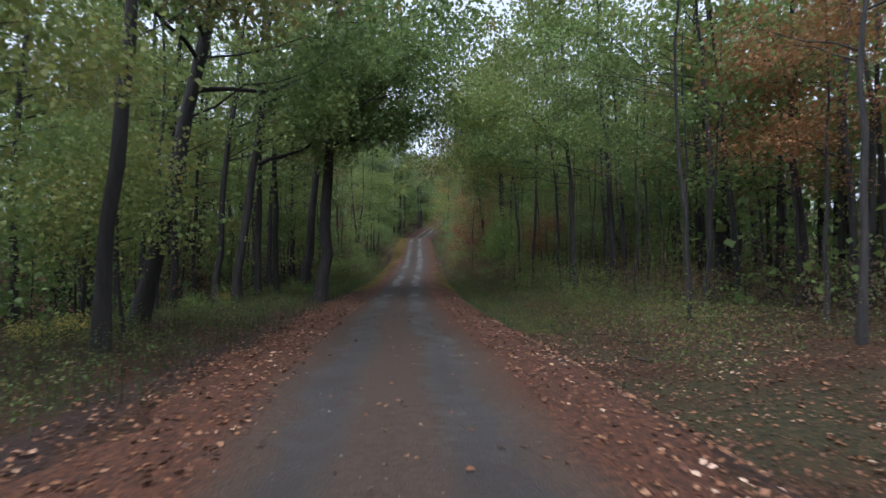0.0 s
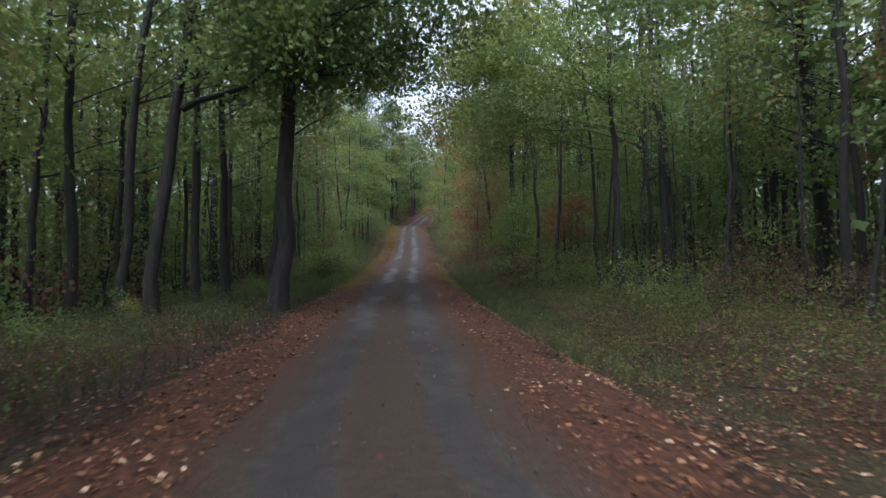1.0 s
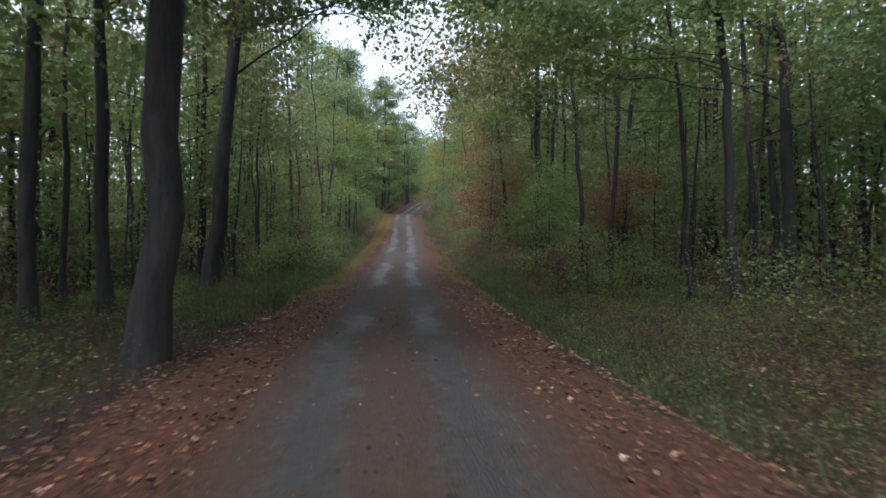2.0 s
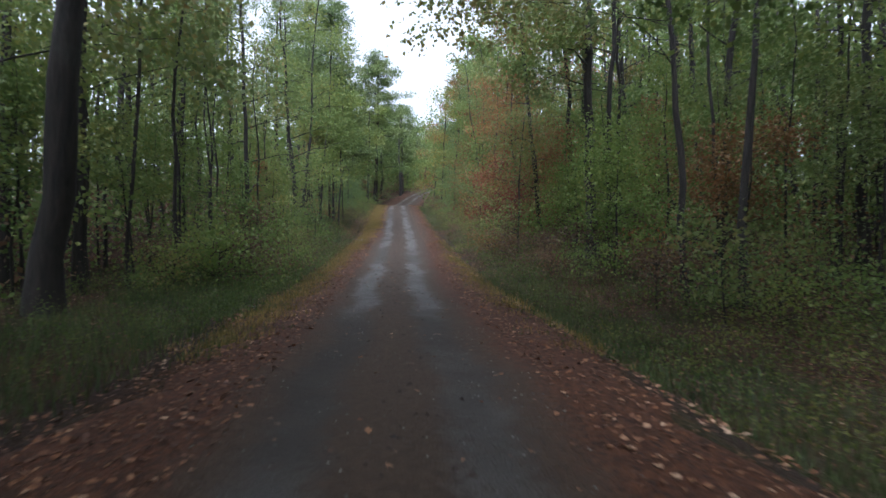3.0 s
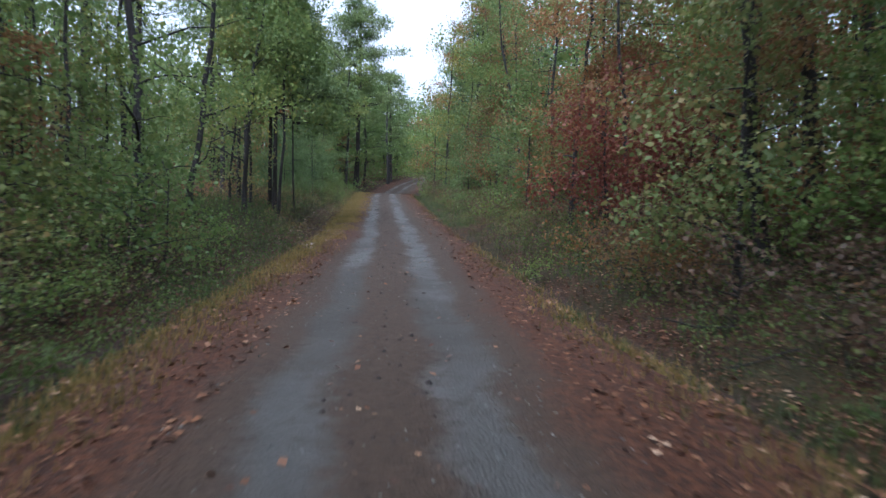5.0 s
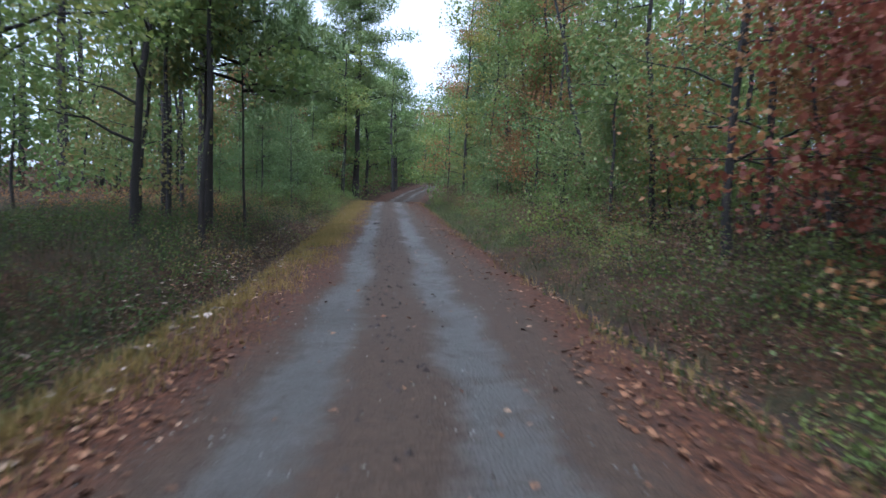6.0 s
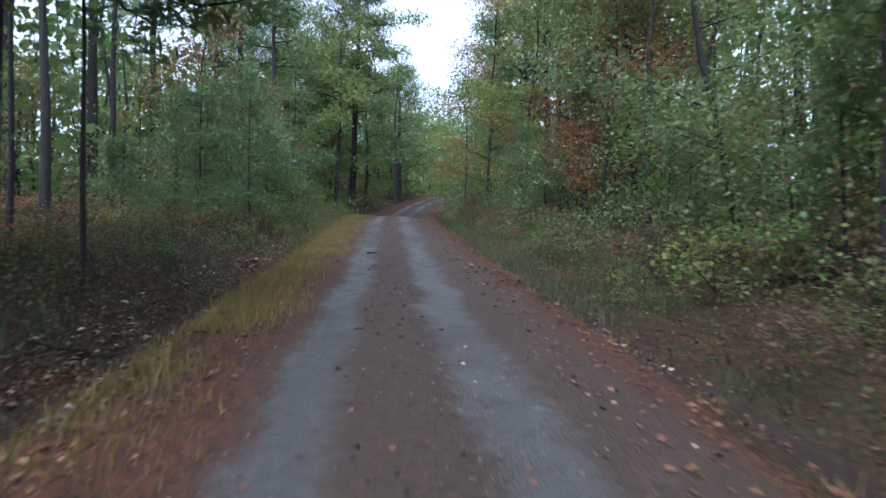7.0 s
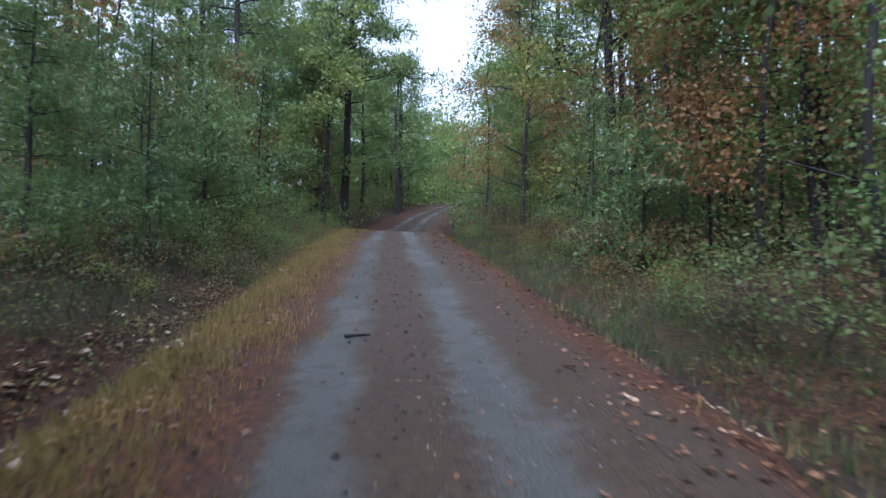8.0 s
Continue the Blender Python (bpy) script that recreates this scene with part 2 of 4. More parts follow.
def softly(y, ys, vs, reach=5.0):
    return sum(np.interp(np.asarray(y, float) + d, ys, vs) * (1 - abs(d) / (reach * 1.02)) for d in np.linspace(-reach, reach, 31)) / sum(1 - abs(d) / (reach * 1.02) for d in np.linspace(-reach, reach, 31))


def road_z(y):
    return softly(y, LINE_Y, LINE_Z)


def road_x(y):
    return softly(y, BEND_Y, BEND_X)


def ripple(x, y):
    return (np.sin(1.9 * x + 0.7 * y) * np.sin(1.3 * y - 0.6 * x + 1) + 0.6 * np.sin(4.1 * x - 2.2 * y + 2) * np.sin(3.3 * y + 1.7 * x)
            + 1.5 * np.sin(0.43 * x + 0.2 * y + 3) * np.sin(0.31 * y - 0.2 * x)) / 3


def nearer(u, y):
    """How much closer the left verge and ditch lie on the last stretch."""
    return np.where(u < 0, 0.45, 0.0) * np.clip((y - 55) / 10, 0, 1) * np.clip((100 - y) / 20, 0, 1)


def side_height(u, y):
    """Height over the road's middle at u metres to its right."""
    u, y = np.broadcast_arrays(np.asarray(u, float), np.asarray(y, float))
    late = np.clip((y - 42) / 12, 0, 1)
    left = np.interp(-u, [0, 1.5, 2.3, 3.0, 4.2, 6, 10, 25, 80], [0, 0, -0.05, -0.12, -0.05, 0, -0.5, -0.8, -1]) * (1 - late)
    ditch = np.interp(-u + np.where(-u > 0.6, nearer(u, y), 0), [0, 1.5, 2.3, 3.1, 3.9, 5, 10, 25, 80], [0, 0, -0.02, -0.42, 0.1, 0.45, 0.8, 1.2, 2])
    level = np.interp(-u, [0, 1.5, 3.1, 3.9, 5, 10, 25, 80], [0, 0, -0.02, 0.05, 0.25, 0.7, 1.2, 2])
    ends = np.clip((y - 86) / 10, 0, 1)
    left = left + (ditch * (1 - ends) + level * ends) * late
    right = np.interp(u, [0, 1.5, 2.5, 3.2, 4.3, 7, 10, 25, 80], [0, 0, -0.08, -0.5, -0.65, -0.4, -0.2, 0.3, 1]) * (1 - late)
    right = right + np.interp(u, [0, 1.5, 2.3, 3.1, 4.3, 7, 10, 25, 80], [0, 0, -0.06, -0.42, -0.1, 0.35, 0.6, 1, 2]) * late
    flank = np.where(u < 0, left, right)
    rut = -0.035 * np.exp(-((np.abs(u) - 0.78) / 0.28) ** 2)
    return flank + rut


def land_z(x, y):
    """Height of the surface at a place, road or forest floor."""
    u = x - road_x(y)
    rough = np.clip((np.abs(u) - 1.6) / 2.0, 0, 1)
    fade = np.clip(1 - (np.abs(u) - 60) / 200, 0, 1)
    return road_z(y) + side_height(u, y) + rough * 0.13 * fade * ripple(x, y)


def sheet(name, us, ys, material, lower=None):
    """A sheet over the plan, along the road's line."""
    uu, yy = np.meshgrid(us, ys)
    xx = uu + road_x(yy)
    zz = land_z(xx, yy)
    if lower is not None:
        zz = zz + lower(uu, yy)
    nu, ny = len(us), len(ys)
    verts = np.stack([xx, yy, zz], -1).reshape(-1, 3)
    a = (np.arange(ny - 1)[:, None] * nu + np.arange(nu - 1)).ravel()
    faces = np.stack([a, a + 1, a + 1 + nu, a + nu], -1)
    me = bpy.data.meshes.new(name)
    me.from_pydata(verts.tolist(), [], faces.tolist())
    lane = me.uv_layers.new(name="lane")
    flat = np.stack([uu, yy], -1).reshape(-1, 2)[faces.ravel()]
    lane.data.foreach_set("uv", flat.astype(np.float32).ravel())
    me.polygons.foreach_set("use_smooth", np.ones(len(faces), bool))
    me.materials.append(material)
    return new(name, me)


near_u = np.arange(-12, 12.01, 0.4)
far_u = 12 + np.cumsum(0.8 * 1.28 ** np.arange(27))
ground_us = np.concatenate([-far_u[::-1], near_u, far_u])
ahead_y = 150 + np.cumsum(1.5 * 1.25 ** np.arange(26))
back_y = -12 - np.cumsum(1.5 * 1.3 ** np.arange(24))
ground_ys = np.concatenate([back_y[::-1], np.arange(-12, 150, 0.7), ahead_y])
ground = sheet("ground", ground_us, ground_ys, FLOOR, lambda u, y: -0.07 * np.clip((2.7 - nearer(u, y) - np.abs(u)) / 0.3, 0, 1))
tagged(ground, "forest floor of brown leaf litter, moss and soil", "ground", kind="structure")


def road_edge(u, y):
    ragged = 2.35 + 0.18 * np.sin(y * 0.9 + np.sign(u)) + 0.14 * np.sin(y * 2.3 + 2 * np.sign(u)) + 0.08 * np.sin(y * 5.1)
    return 0.012 - 0.16 * np.clip((np.abs(u) + nearer(u, y) - ragged) / 0.4, 0, 1)


road = sheet("road", np.linspace(-2.9, 2.9, 43), np.arange(-14, 190, 0.4), ROAD_SURFACE, road_edge)
tagged(road, "single-lane gravel forest road with two wheel tracks and leafy red-brown shoulders", "road", kind="structure")

# ---- building blocks for plants ----


def part(name, me, parent, label=""):
    ob = new(name, me)
    ob.parent = parent
    return tagged(ob, label)


def thing(name, x, y, label, category, group, sink=0.05, turn=0.0):
    ob = new(name)
    ob.empty_display_size = 0.3
    ob.matrix_basis = pose(x, y, float(land_z(x, y)) - sink, 0, 0, turn)
    return tagged(ob, label, category, group)


def tubes(name, ways, material, sides=9):
    """Tapering branches: ways of (points, radii), joined into one mesh."""
    verts, faces = [], []
    ring = [(math.cos(2 * math.pi * k / sides), math.sin(2 * math.pi * k / sides)) for k in range(sides)]
    for points, radii in ways:
        start = len(verts)
        pts = [Vector(p) for p in points]
        for i, p in enumerate(pts):
            along = (pts[min(i + 1, len(pts) - 1)] - pts[max(i - 1, 0)]).normalized()
            side = along.cross(Vector((0.31, 0.95, 0.05))).normalized()
            other = along.cross(side)
            for c, s in ring:
                verts.append(p + (side * c + other * s) * radii[i] * (1 + 0.10 * math.sin(5 * p.z + 7 * c + 3 * s)))
        for i in range(len(pts) - 1):
            for k in range(sides):
                a, b = start + i * sides + k, start + i * sides + (k + 1) % sides
                faces.append((a, b, b + sides, a + sides))
        faces.append(tuple(start + (len(pts) - 1) * sides + k for k in range(sides)))
    me = bpy.data.meshes.new(name)
    me.from_pydata(verts, [], faces)
    me.polygons.foreach_set("use_smooth", np.ones(len(me.polygons), bool))
    me.materials.append(material)
    return me


def leaves(name, centres, size, material, rng, spread=0.45, flat=0.55, each=40, droop=0.25, slim=0.42, toss=0.78, coarse_over=None):
    """Many small folded leaves in clumps round the centres, as one mesh. Over the height coarse_over they are fewer and larger sprays."""
    centres = np.asarray(centres, float)
    many, sizes = np.full(len(centres), each), np.full(len(centres), size, float)
    if coarse_over is not None:
        high = centres[:, 2] > coarse_over
        many[high], sizes[high] = max(2, each // 3), size * 1.6
    n = int(many.sum())
    at = np.repeat(centres, many, 0) + rng.normal(0, spread, (n, 3)).clip(-1.5 * spread, 1.5 * spread) * [1, 1, flat]
    az = rng.uniform(0, 2 * np.pi, n)
    dip = rng.normal(-droop, toss, n)
    long = np.stack([np.cos(az) * np.cos(dip), np.sin(az) * np.cos(dip), np.sin(dip)], -1)
    tilt = rng.normal(0, toss, n)[:, None]
    flatwise = np.stack([-np.sin(az), np.cos(az), 0 * az], -1)
    wide = flatwise * np.cos(tilt) + np.cross(long, flatwise) * np.sin(tilt)
    up = np.cross(long, wide)
    s = (np.repeat(sizes, many) * rng.uniform(0.6, 1.35, n))[:, None]
    quad = np.stack([at, at + s * (0.55 * long + slim * wide + 0.10 * up), at + s * long, at + s * (0.45 * long - slim * wide + 0.10 * up)], 1)
    me = bpy.data.meshes.new(name)
    verts = quad.reshape(-1, 3).astype(np.float32)
    me.vertices.add(4 * n)
    me.vertices.foreach_set("co", verts.ravel())
    me.loops.add(4 * n)
    me.loops.foreach_set("vertex_index", np.arange(4 * n, dtype=np.int32))
    me.polygons.add(n)
    me.polygons.foreach_set("loop_start", np.arange(0, 4 * n, 4, dtype=np.int32))
    me.update(calc_edges=True)
    me.materials.append(material)
    return me


def stem(height, radius, lean, rng, wobble=0.06, step=1.0, flare=1.5, taper=0.72):
    """The line of a trunk from its base, leaning by lean metres a metre."""
    hs = np.append(np.arange(0, height, step), height)
    bend = np.cumsum(rng.normal(0, wobble, (len(hs), 2)), 0)
    bend[0] = 0
    pts = np.stack([lean[0] * hs + bend[:, 0], lean[1] * hs + bend[:, 1], hs], -1)
    pts[0, 2] = -0.25
    radii = radius * (1 - taper * hs / height)
    radii[0] *= flare
    if len(radii) > 2:
        radii[1] *= 1.08
    return pts, radii


def along(pts, h):
    return np.array([np.interp(h, pts[:, 2], pts[:, k]) for k in range(3)])


def limb_way(base, az, length, rise, radius, rng, k=6):
    f = np.linspace(0, 1, k)
    sway = np.cumsum(rng.normal(0, 0.11 * length, k)) * f
    pts = np.stack([base[0] + np.cos(az) * length * f - np.sin(az) * sway, base[1] + np.sin(az) * length * f + np.cos(az) * sway,
                    base[2] + rise * length * f - 0.12 * length * f**2 + rng.normal(0, 0.05 * length, k) * f], -1)
    return pts, radius * (1 - 0.85 * f)


def broadleaf(height, radius, lean, low, rng, foliage, leaf=0.15, limbs=9, reach=3.2, each=42, shoots=3, bark=None, name="oak_tree", fullness=1.0, biases=(), coarse_over=None):
    """Meshes of a broad-leaved tree: trunk, limbs with twigs, crown."""
    pts, radii = stem(height, radius, lean, rng)
    ways, centres, kept = [], [], []
    for i in range(limbs):
        h = low + (height - low) * (i + rng.uniform(0, 0.8)) / limbs
        az = rng.uniform(0, 2 * np.pi)
        length = reach * (1 - 0.55 * (h - low) / (height - low + 0.1)) * rng.uniform(0.6, 1.25)
        if i < len(biases):
            h, az, length = biases[i]
            low_r = 0.55
        else:
            low_r = 1.0
        r = max(0.012, np.interp(h, pts[:, 2], radii) * rng.uniform(0.3, 0.5) * low_r)
        way, wr = limb_way(along(pts, h), az, length, rng.uniform(0.15, 0.6), r, rng)
        twigs = [(way, wr)]
        for _ in range(shoots):
            f = rng.integers(2, 5)
            tw, tr = limb_way(way[f], az + rng.normal(0, 0.9), length * rng.uniform(0.25, 0.5), rng.uniform(-0.1, 0.6), wr[f] * 0.5, rng)
            twigs.append((tw, tr))
            centres += [tw[3], tw[5]] if rng.random() < fullness else []
        centres += [way[4], way[5]]
        kept.append(twigs)
    centres += [pts[-1], pts[-1] - [0, 0, 0.5]]
    trunk = tubes("trunk", [(pts, radii)], bark or BARK, 11)
    limb_meshes = [tubes("limb", w, bark or BARK, 5 if radius > 0.2 else 4) for w in kept]
    crown = leaves("crown", centres, leaf, foliage, rng, spread=0.5, flat=0.6, each=each, coarse_over=coarse_over)
    return name, trunk, limb_meshes, crown


def stand(kind, x, y, label, category, group, turn=0.0):
    name, trunk, limb_meshes, crown = kind
    tree = thing(name, x, y, label, category, group, turn=turn)
    part("trunk", trunk, tree)
    for me in limb_meshes:
        if me.name.startswith("branchwork"):
            tagged(part("branchwork", me, tree), kind="stuff")
        else:
            part("limb", me, tree)
    part("crown", crown, tree)
    return tree


def sapling_kind(height, rng, foliage, leaf=0.135, name="sapling", each=34, low=0.15, girth=0.006):
    pts, radii = stem(height, 0.012 + girth * height, (rng.normal(0, 0.06), rng.normal(0, 0.06)), rng, 0.05, 0.7, 1.2, 0.85)
    ways, centres = [(pts, radii)], []
    for i in range(int(6 + height * 1.7)):
        h = height * rng.uniform(low, 0.97)
        length = (0.5 + 0.16 * height) * (1.15 - h / height) * rng.uniform(0.5, 1.3) + 0.25
        way, wr = limb_way(along(pts, h), rng.uniform(0, 6.28), length, rng.uniform(0.1, 0.7), 0.012, rng, 4)
        ways.append((way, wr))
        centres += [way[1], way[2], way[3]]
    trunk = tubes("trunk", ways[:1], BARK, 6)
    twigs = tubes("branchwork", ways[1:], BARK, 4)
    crown = leaves("crown", centres, leaf, foliage, rng, spread=0.3, flat=0.6, each=each)
    return name, trunk, [twigs], crown


def needle_tufts(name, centres, rng, length, each, material, spread=0.28, flat=0.5):
    """Sprays of long needles bundled into slim slivers round each twig end."""
    return leaves(name, centres, length, material, rng, spread=spread, flat=flat, each=each, droop=-0.15, slim=0.10)


def pine_kind(height, radius, low, rng, lean=(0, 0), reach=2.6, whorls=11, each=34, spread=0.34, needle=0.30, girth=0.05, arms=(2, 5)):
    pts, radii = stem(height, radius, lean, rng, 0.03, 1.5, 1.3, 0.7)
    ways, centres = [], []
    for i in range(whorls):
        h = low + (height - low) * i / whorls
        for _ in range(rng.integers(*arms)):
            length = reach * (1.05 - 0.75 * (i / whorls) ** 1.5) * rng.uniform(0.45, 1.2)
            way, wr = limb_way(along(pts, min(height, h + rng.uniform(-0.4, 0.4))), rng.uniform(0, 6.28), length, rng.uniform(0.0, 0.45), girth, rng)
            ways.append((way, wr))
            for f in (3, 4, 5):
                centres.append(way[f] + rng.normal(0, 0.18, 3))
                centres.append(way[f] + rng.normal(0, 0.3, 3) * [1, 1, 0.4])
    centres += [pts[-1] + [0, 0, d] for d in (-0.8, -0.4, 0.1)]
    trunk = tubes("trunk", [(pts, radii)], PINE_BARK, 10)
    limbs = [tubes("limb", [w], PINE_BARK, 4) for w in ways]
    crown = needle_tufts("crown", centres, rng, needle, each, NEEDLE, spread)
    return "pine_tree", trunk, limbs, crown

# ---- the trees beside the road, one by one ----
rng = np.random.default_rng(7)
OAK_LABEL = "tall oak with a dark furrowed trunk and thinning green crown"
LEFT_TREES = [  # x, y, radius, lean to the right and ahead, height
    (-5.0, 10.2, 0.13, 0.09, 0.0, 15), (-6.75, 15.4, 0.215, 0.22, 0.0, 16), (-10.6, 27.6, 0.17, 0.03, 0.0, 18), (-7.0, 24.9, 0.18, 0.14, 0.0, 17),
    (-7.9, 25.2, 0.14, 0.12, 0.0, 16), (-7.2, 28.8, 0.15, 0.02, 0.0, 18), (-6.7, 30.7, 0.15, 0.0, 0.0, 18), (-9.1, 40.0, 0.15, 0.02, 0, 18),
    (-8.6, 43.0, 0.14, 0.03, 0.0, 17), (-3.95, 25.6, 0.25, 0.07, 0.0, 18), (-6.7, 37.8, 0.27, 0.13, 0.0, 18), (-11.5, 33.0, 0.12, 0.05, 0, 16),
    (-13.5, 22.0, 0.14, 0.06, 0, 17), (-15.0, 30.0, 0.16, 0.04, 0, 18), (-4.36, 67.7, 0.06, 0.0, 0, 9), (-5.83, 70.1, 0.06, -0.02, 0, 9),
]
# bare crooked limbs that reach over towards the road: tree, then points from its base, then thickness
CROOKED = {
    (-6.75, 15.4): ([(1.2, 0.1, 5.7), (1.5, 0.5, 5.85), (1.95, 0.8, 5.95), (2.8, 1.6, 6.1), (3.5, 2.3, 6.7)], 0.085),
    (-6.7, 30.7): ([(0.0, 0.0, 6.95), (0.35, -0.3, 7.1), (0.9, -0.7, 7.3), (1.95, -1.1, 8.1), (2.75, -1.5, 9.2), (3.1, -1.8, 10.4)], 0.10),
    (-7.0, 24.9): ([(0.75, 0.0, 5.45), (1.2, -0.1, 5.65), (1.85, -0.3, 5.75), (2.65, -0.5, 5.95), (3.3, -0.7, 6.5), (3.7, -0.9, 7.4)], 0.10),
}
for x, y, r, lx, ly, h in LEFT_TREES:
    big = r > 0.2
    slight = r < 0.08
    kind = broadleaf(h, r, (lx, ly), 3.6 if x > -8 else 4.5, rng, GREEN if rng.random() < 0.6 or big else OLIVE, leaf=0.145 if x > -8 else 0.18, limbs=9 if slight else 16, reach=1.6 if slight else 4.4 if x > -8 else 3.2, each=60 if slight else 84 if x > -8 else 36, coarse_over=11.5, shoots=4 if x > -8 and 20 < y < 42 else 3, biases=[(rng.uniform(5.6, 11.5), rng.normal(0, 0.5), rng.uniform(5.0, 8.0) if x < -5 and y > 35 else rng.uniform(3.5, 6.2)) for _ in range(11)] if x > -8 and 20 < y < 42 else [] if slight else [(5.0, -0.1, 3.6), (6.5, 0.4, 4.2), (7.5, -0.5, 4.0)])
    if (x, y) in CROOKED:
        points, thick = CROOKED[x, y]
        kind[2].append(tubes("limb", [(points, [thick * (1 - 0.14 * k) for k in range(len(points))])], BARK, 7))
    stand(kind, x, y, "large oak with a thick dark trunk and spreading crown" if big else OAK_LABEL, "oak tree", "oaks along the road")

RIGHT_TREES = [
    (6.75, 50.25, 0.22, 0.0, 0.0, 19), (7.4, 50.4, 0.13, 0.0, 0.0, 17), (8.2, 35.7, 0.09, -0.05, 0.0, 17), (7.7, 17.7, 0.07, -0.02, 0.0, 12), (13.7, 21.8, 0.15, -0.04, 0.0, 15), (8.5, 33.7, 0.15, -0.03, 0.0, 18), (11.0, 35.5, 0.20, -0.04, 0.0, 18),
    (14.5, 30.0, 0.26, -0.05, 0.0, 18), (16.0, 32.0, 0.22, -0.06, 0.0, 18), (11.5, 24.5, 0.14, -0.03, 0, 16), (13.8, 27.0, 0.14, -0.08, 0, 16),
    (7.0, 43.0, 0.10, -0.05, 0, 18), (10.2, 47.0, 0.16, 0.02, 0, 17), (13.5, 45.0, 0.18, -0.02, 0, 17), (8.0, 57.0, 0.15, -0.06, 0, 15),
    (9.8, 62.0, 0.14, 0.0, 0, 16), (12.0, 60.0, 0.17, -0.05, 0, 17), (6.9, 92.0, 0.20, 0, 0, 17), (8.6, 95.0, 0.2, 0, 0, 17), (10.5, 87.0, 0.16, -0.08, 0, 16), (9.3, 85.2, 0.11, -0.13, 0, 16),
]
for x, y, r, lx, ly, h in RIGHT_TREES:
    foliage = GREEN if rng.random() < 0.55 else (LIME if rng.random() < 0.5 else OLIVE)
    kind = broadleaf(h, r, (lx, ly), 3.6, rng, foliage, leaf=0.10 if r < 0.08 else 0.14 if x < 12 else 0.17, limbs=15, reach=3.8, each=84 if x < 12 else 44, coarse_over=11.5, biases=[(rng.uniform(5.5, 11), 3.14 + rng.normal(0, 0.4), rng.uniform(4, 7)) for _ in range(10)] if y < 46 and x < 13 else [(rng.uniform(6, 15), 3.14 + rng.normal(0, 0.7), rng.uniform(2.5, 4.0)) for _ in range(8)] if y < 64 and x < 9 else [])
    stand(kind, x, y, "large oak with a thick dark trunk and spreading crown" if r > 0.2 else OAK_LABEL, "oak tree", "oaks along the road")

CREST_TREES = [(-4.1, 106.0, 0.16, 0.0, 0, 12), (-5.3, 113.0, 0.15, 0.03, 0, 12), (-2.6, 121.0, 0.16, 0.02, 0, 13), (0.2, 127.5, 0.2, 0.0, 0, 14), (-7.2, 108.0, 0.13, 0.0, 0, 11)]
for x, y, r, lx, ly, h in CREST_TREES:
    kind = broadleaf(h, r, (lx, ly), 2.6, rng, GREEN, leaf=0.19, limbs=13, reach=3.4, each=44)
    stand(kind, x, y, "green oak standing where the road tops the rise", "oak tree", "oaks along the road")

PINES = [
    (-3.2, 109.0, 0.27, 19.5), (-8.5, 113.0, 0.26, 17.0), (-6.2, 119.0, 0.26, 16.0), (0.6, 133.0, 0.26, 15.0), (-9.5, 103.0, 0.24, 17.0), (-13, 110, 0.25, 18),
    (-4.95, 70.4, 0.085, 15.0), (-5.3, 71.4, 0.08, 16.0), (-6.9, 73.0, 0.075, 16.0), (-6.9, 74.6, 0.05, 13.0), (-15.2, 84.5, 0.24, 20.0), (-9.4, 80.5, 0.12, 19.0), (-8.6, 82.5, 0.09, 18.0), (-4.35, 71.7, 0.035, 8.0),
    (-12.1, 89.0, 0.22, 19.0), (-12.0, 95.0, 0.2, 18.0), (-6.5, 97.0, 0.16, 15.0), (8.0, 113.0, 0.26, 16.0), (8.4, 105.0, 0.24, 17.0), (9.5, 99, 0.25, 18),
    (11.0, 128.0, 0.28, 15.0), (-1.8, 141, 0.26, 15), (9.6, 96.5, 0.22, 18.0), (9.2, 97.8, 0.17, 17.0), 
]
for x, y, r, h in PINES:
    if 108 < y < 114 and -4 < x < 6:
        kind = pine_kind(h, r, h * 0.40, rng, (0.03, 0), 4.4, 13, 46, 0.46, 0.40, 0.06, (4, 7))
    else:
        kind = pine_kind(h, r, h * (0.28 if y > 103 else 0.5), rng, (rng.normal(0, 0.012), 0), 3.7 if y > 103 else (3.0 if r > 0.2 else 2.0), 17 if y > 103 else 9, 30 if y > 103 else 30, 0.5 if y > 103 else 0.34, 0.42 if y > 103 else 0.3)
    stand(kind, x, y, "tall pine with a bare lower trunk and layered dark green needles", "pine tree", "pines over the road")

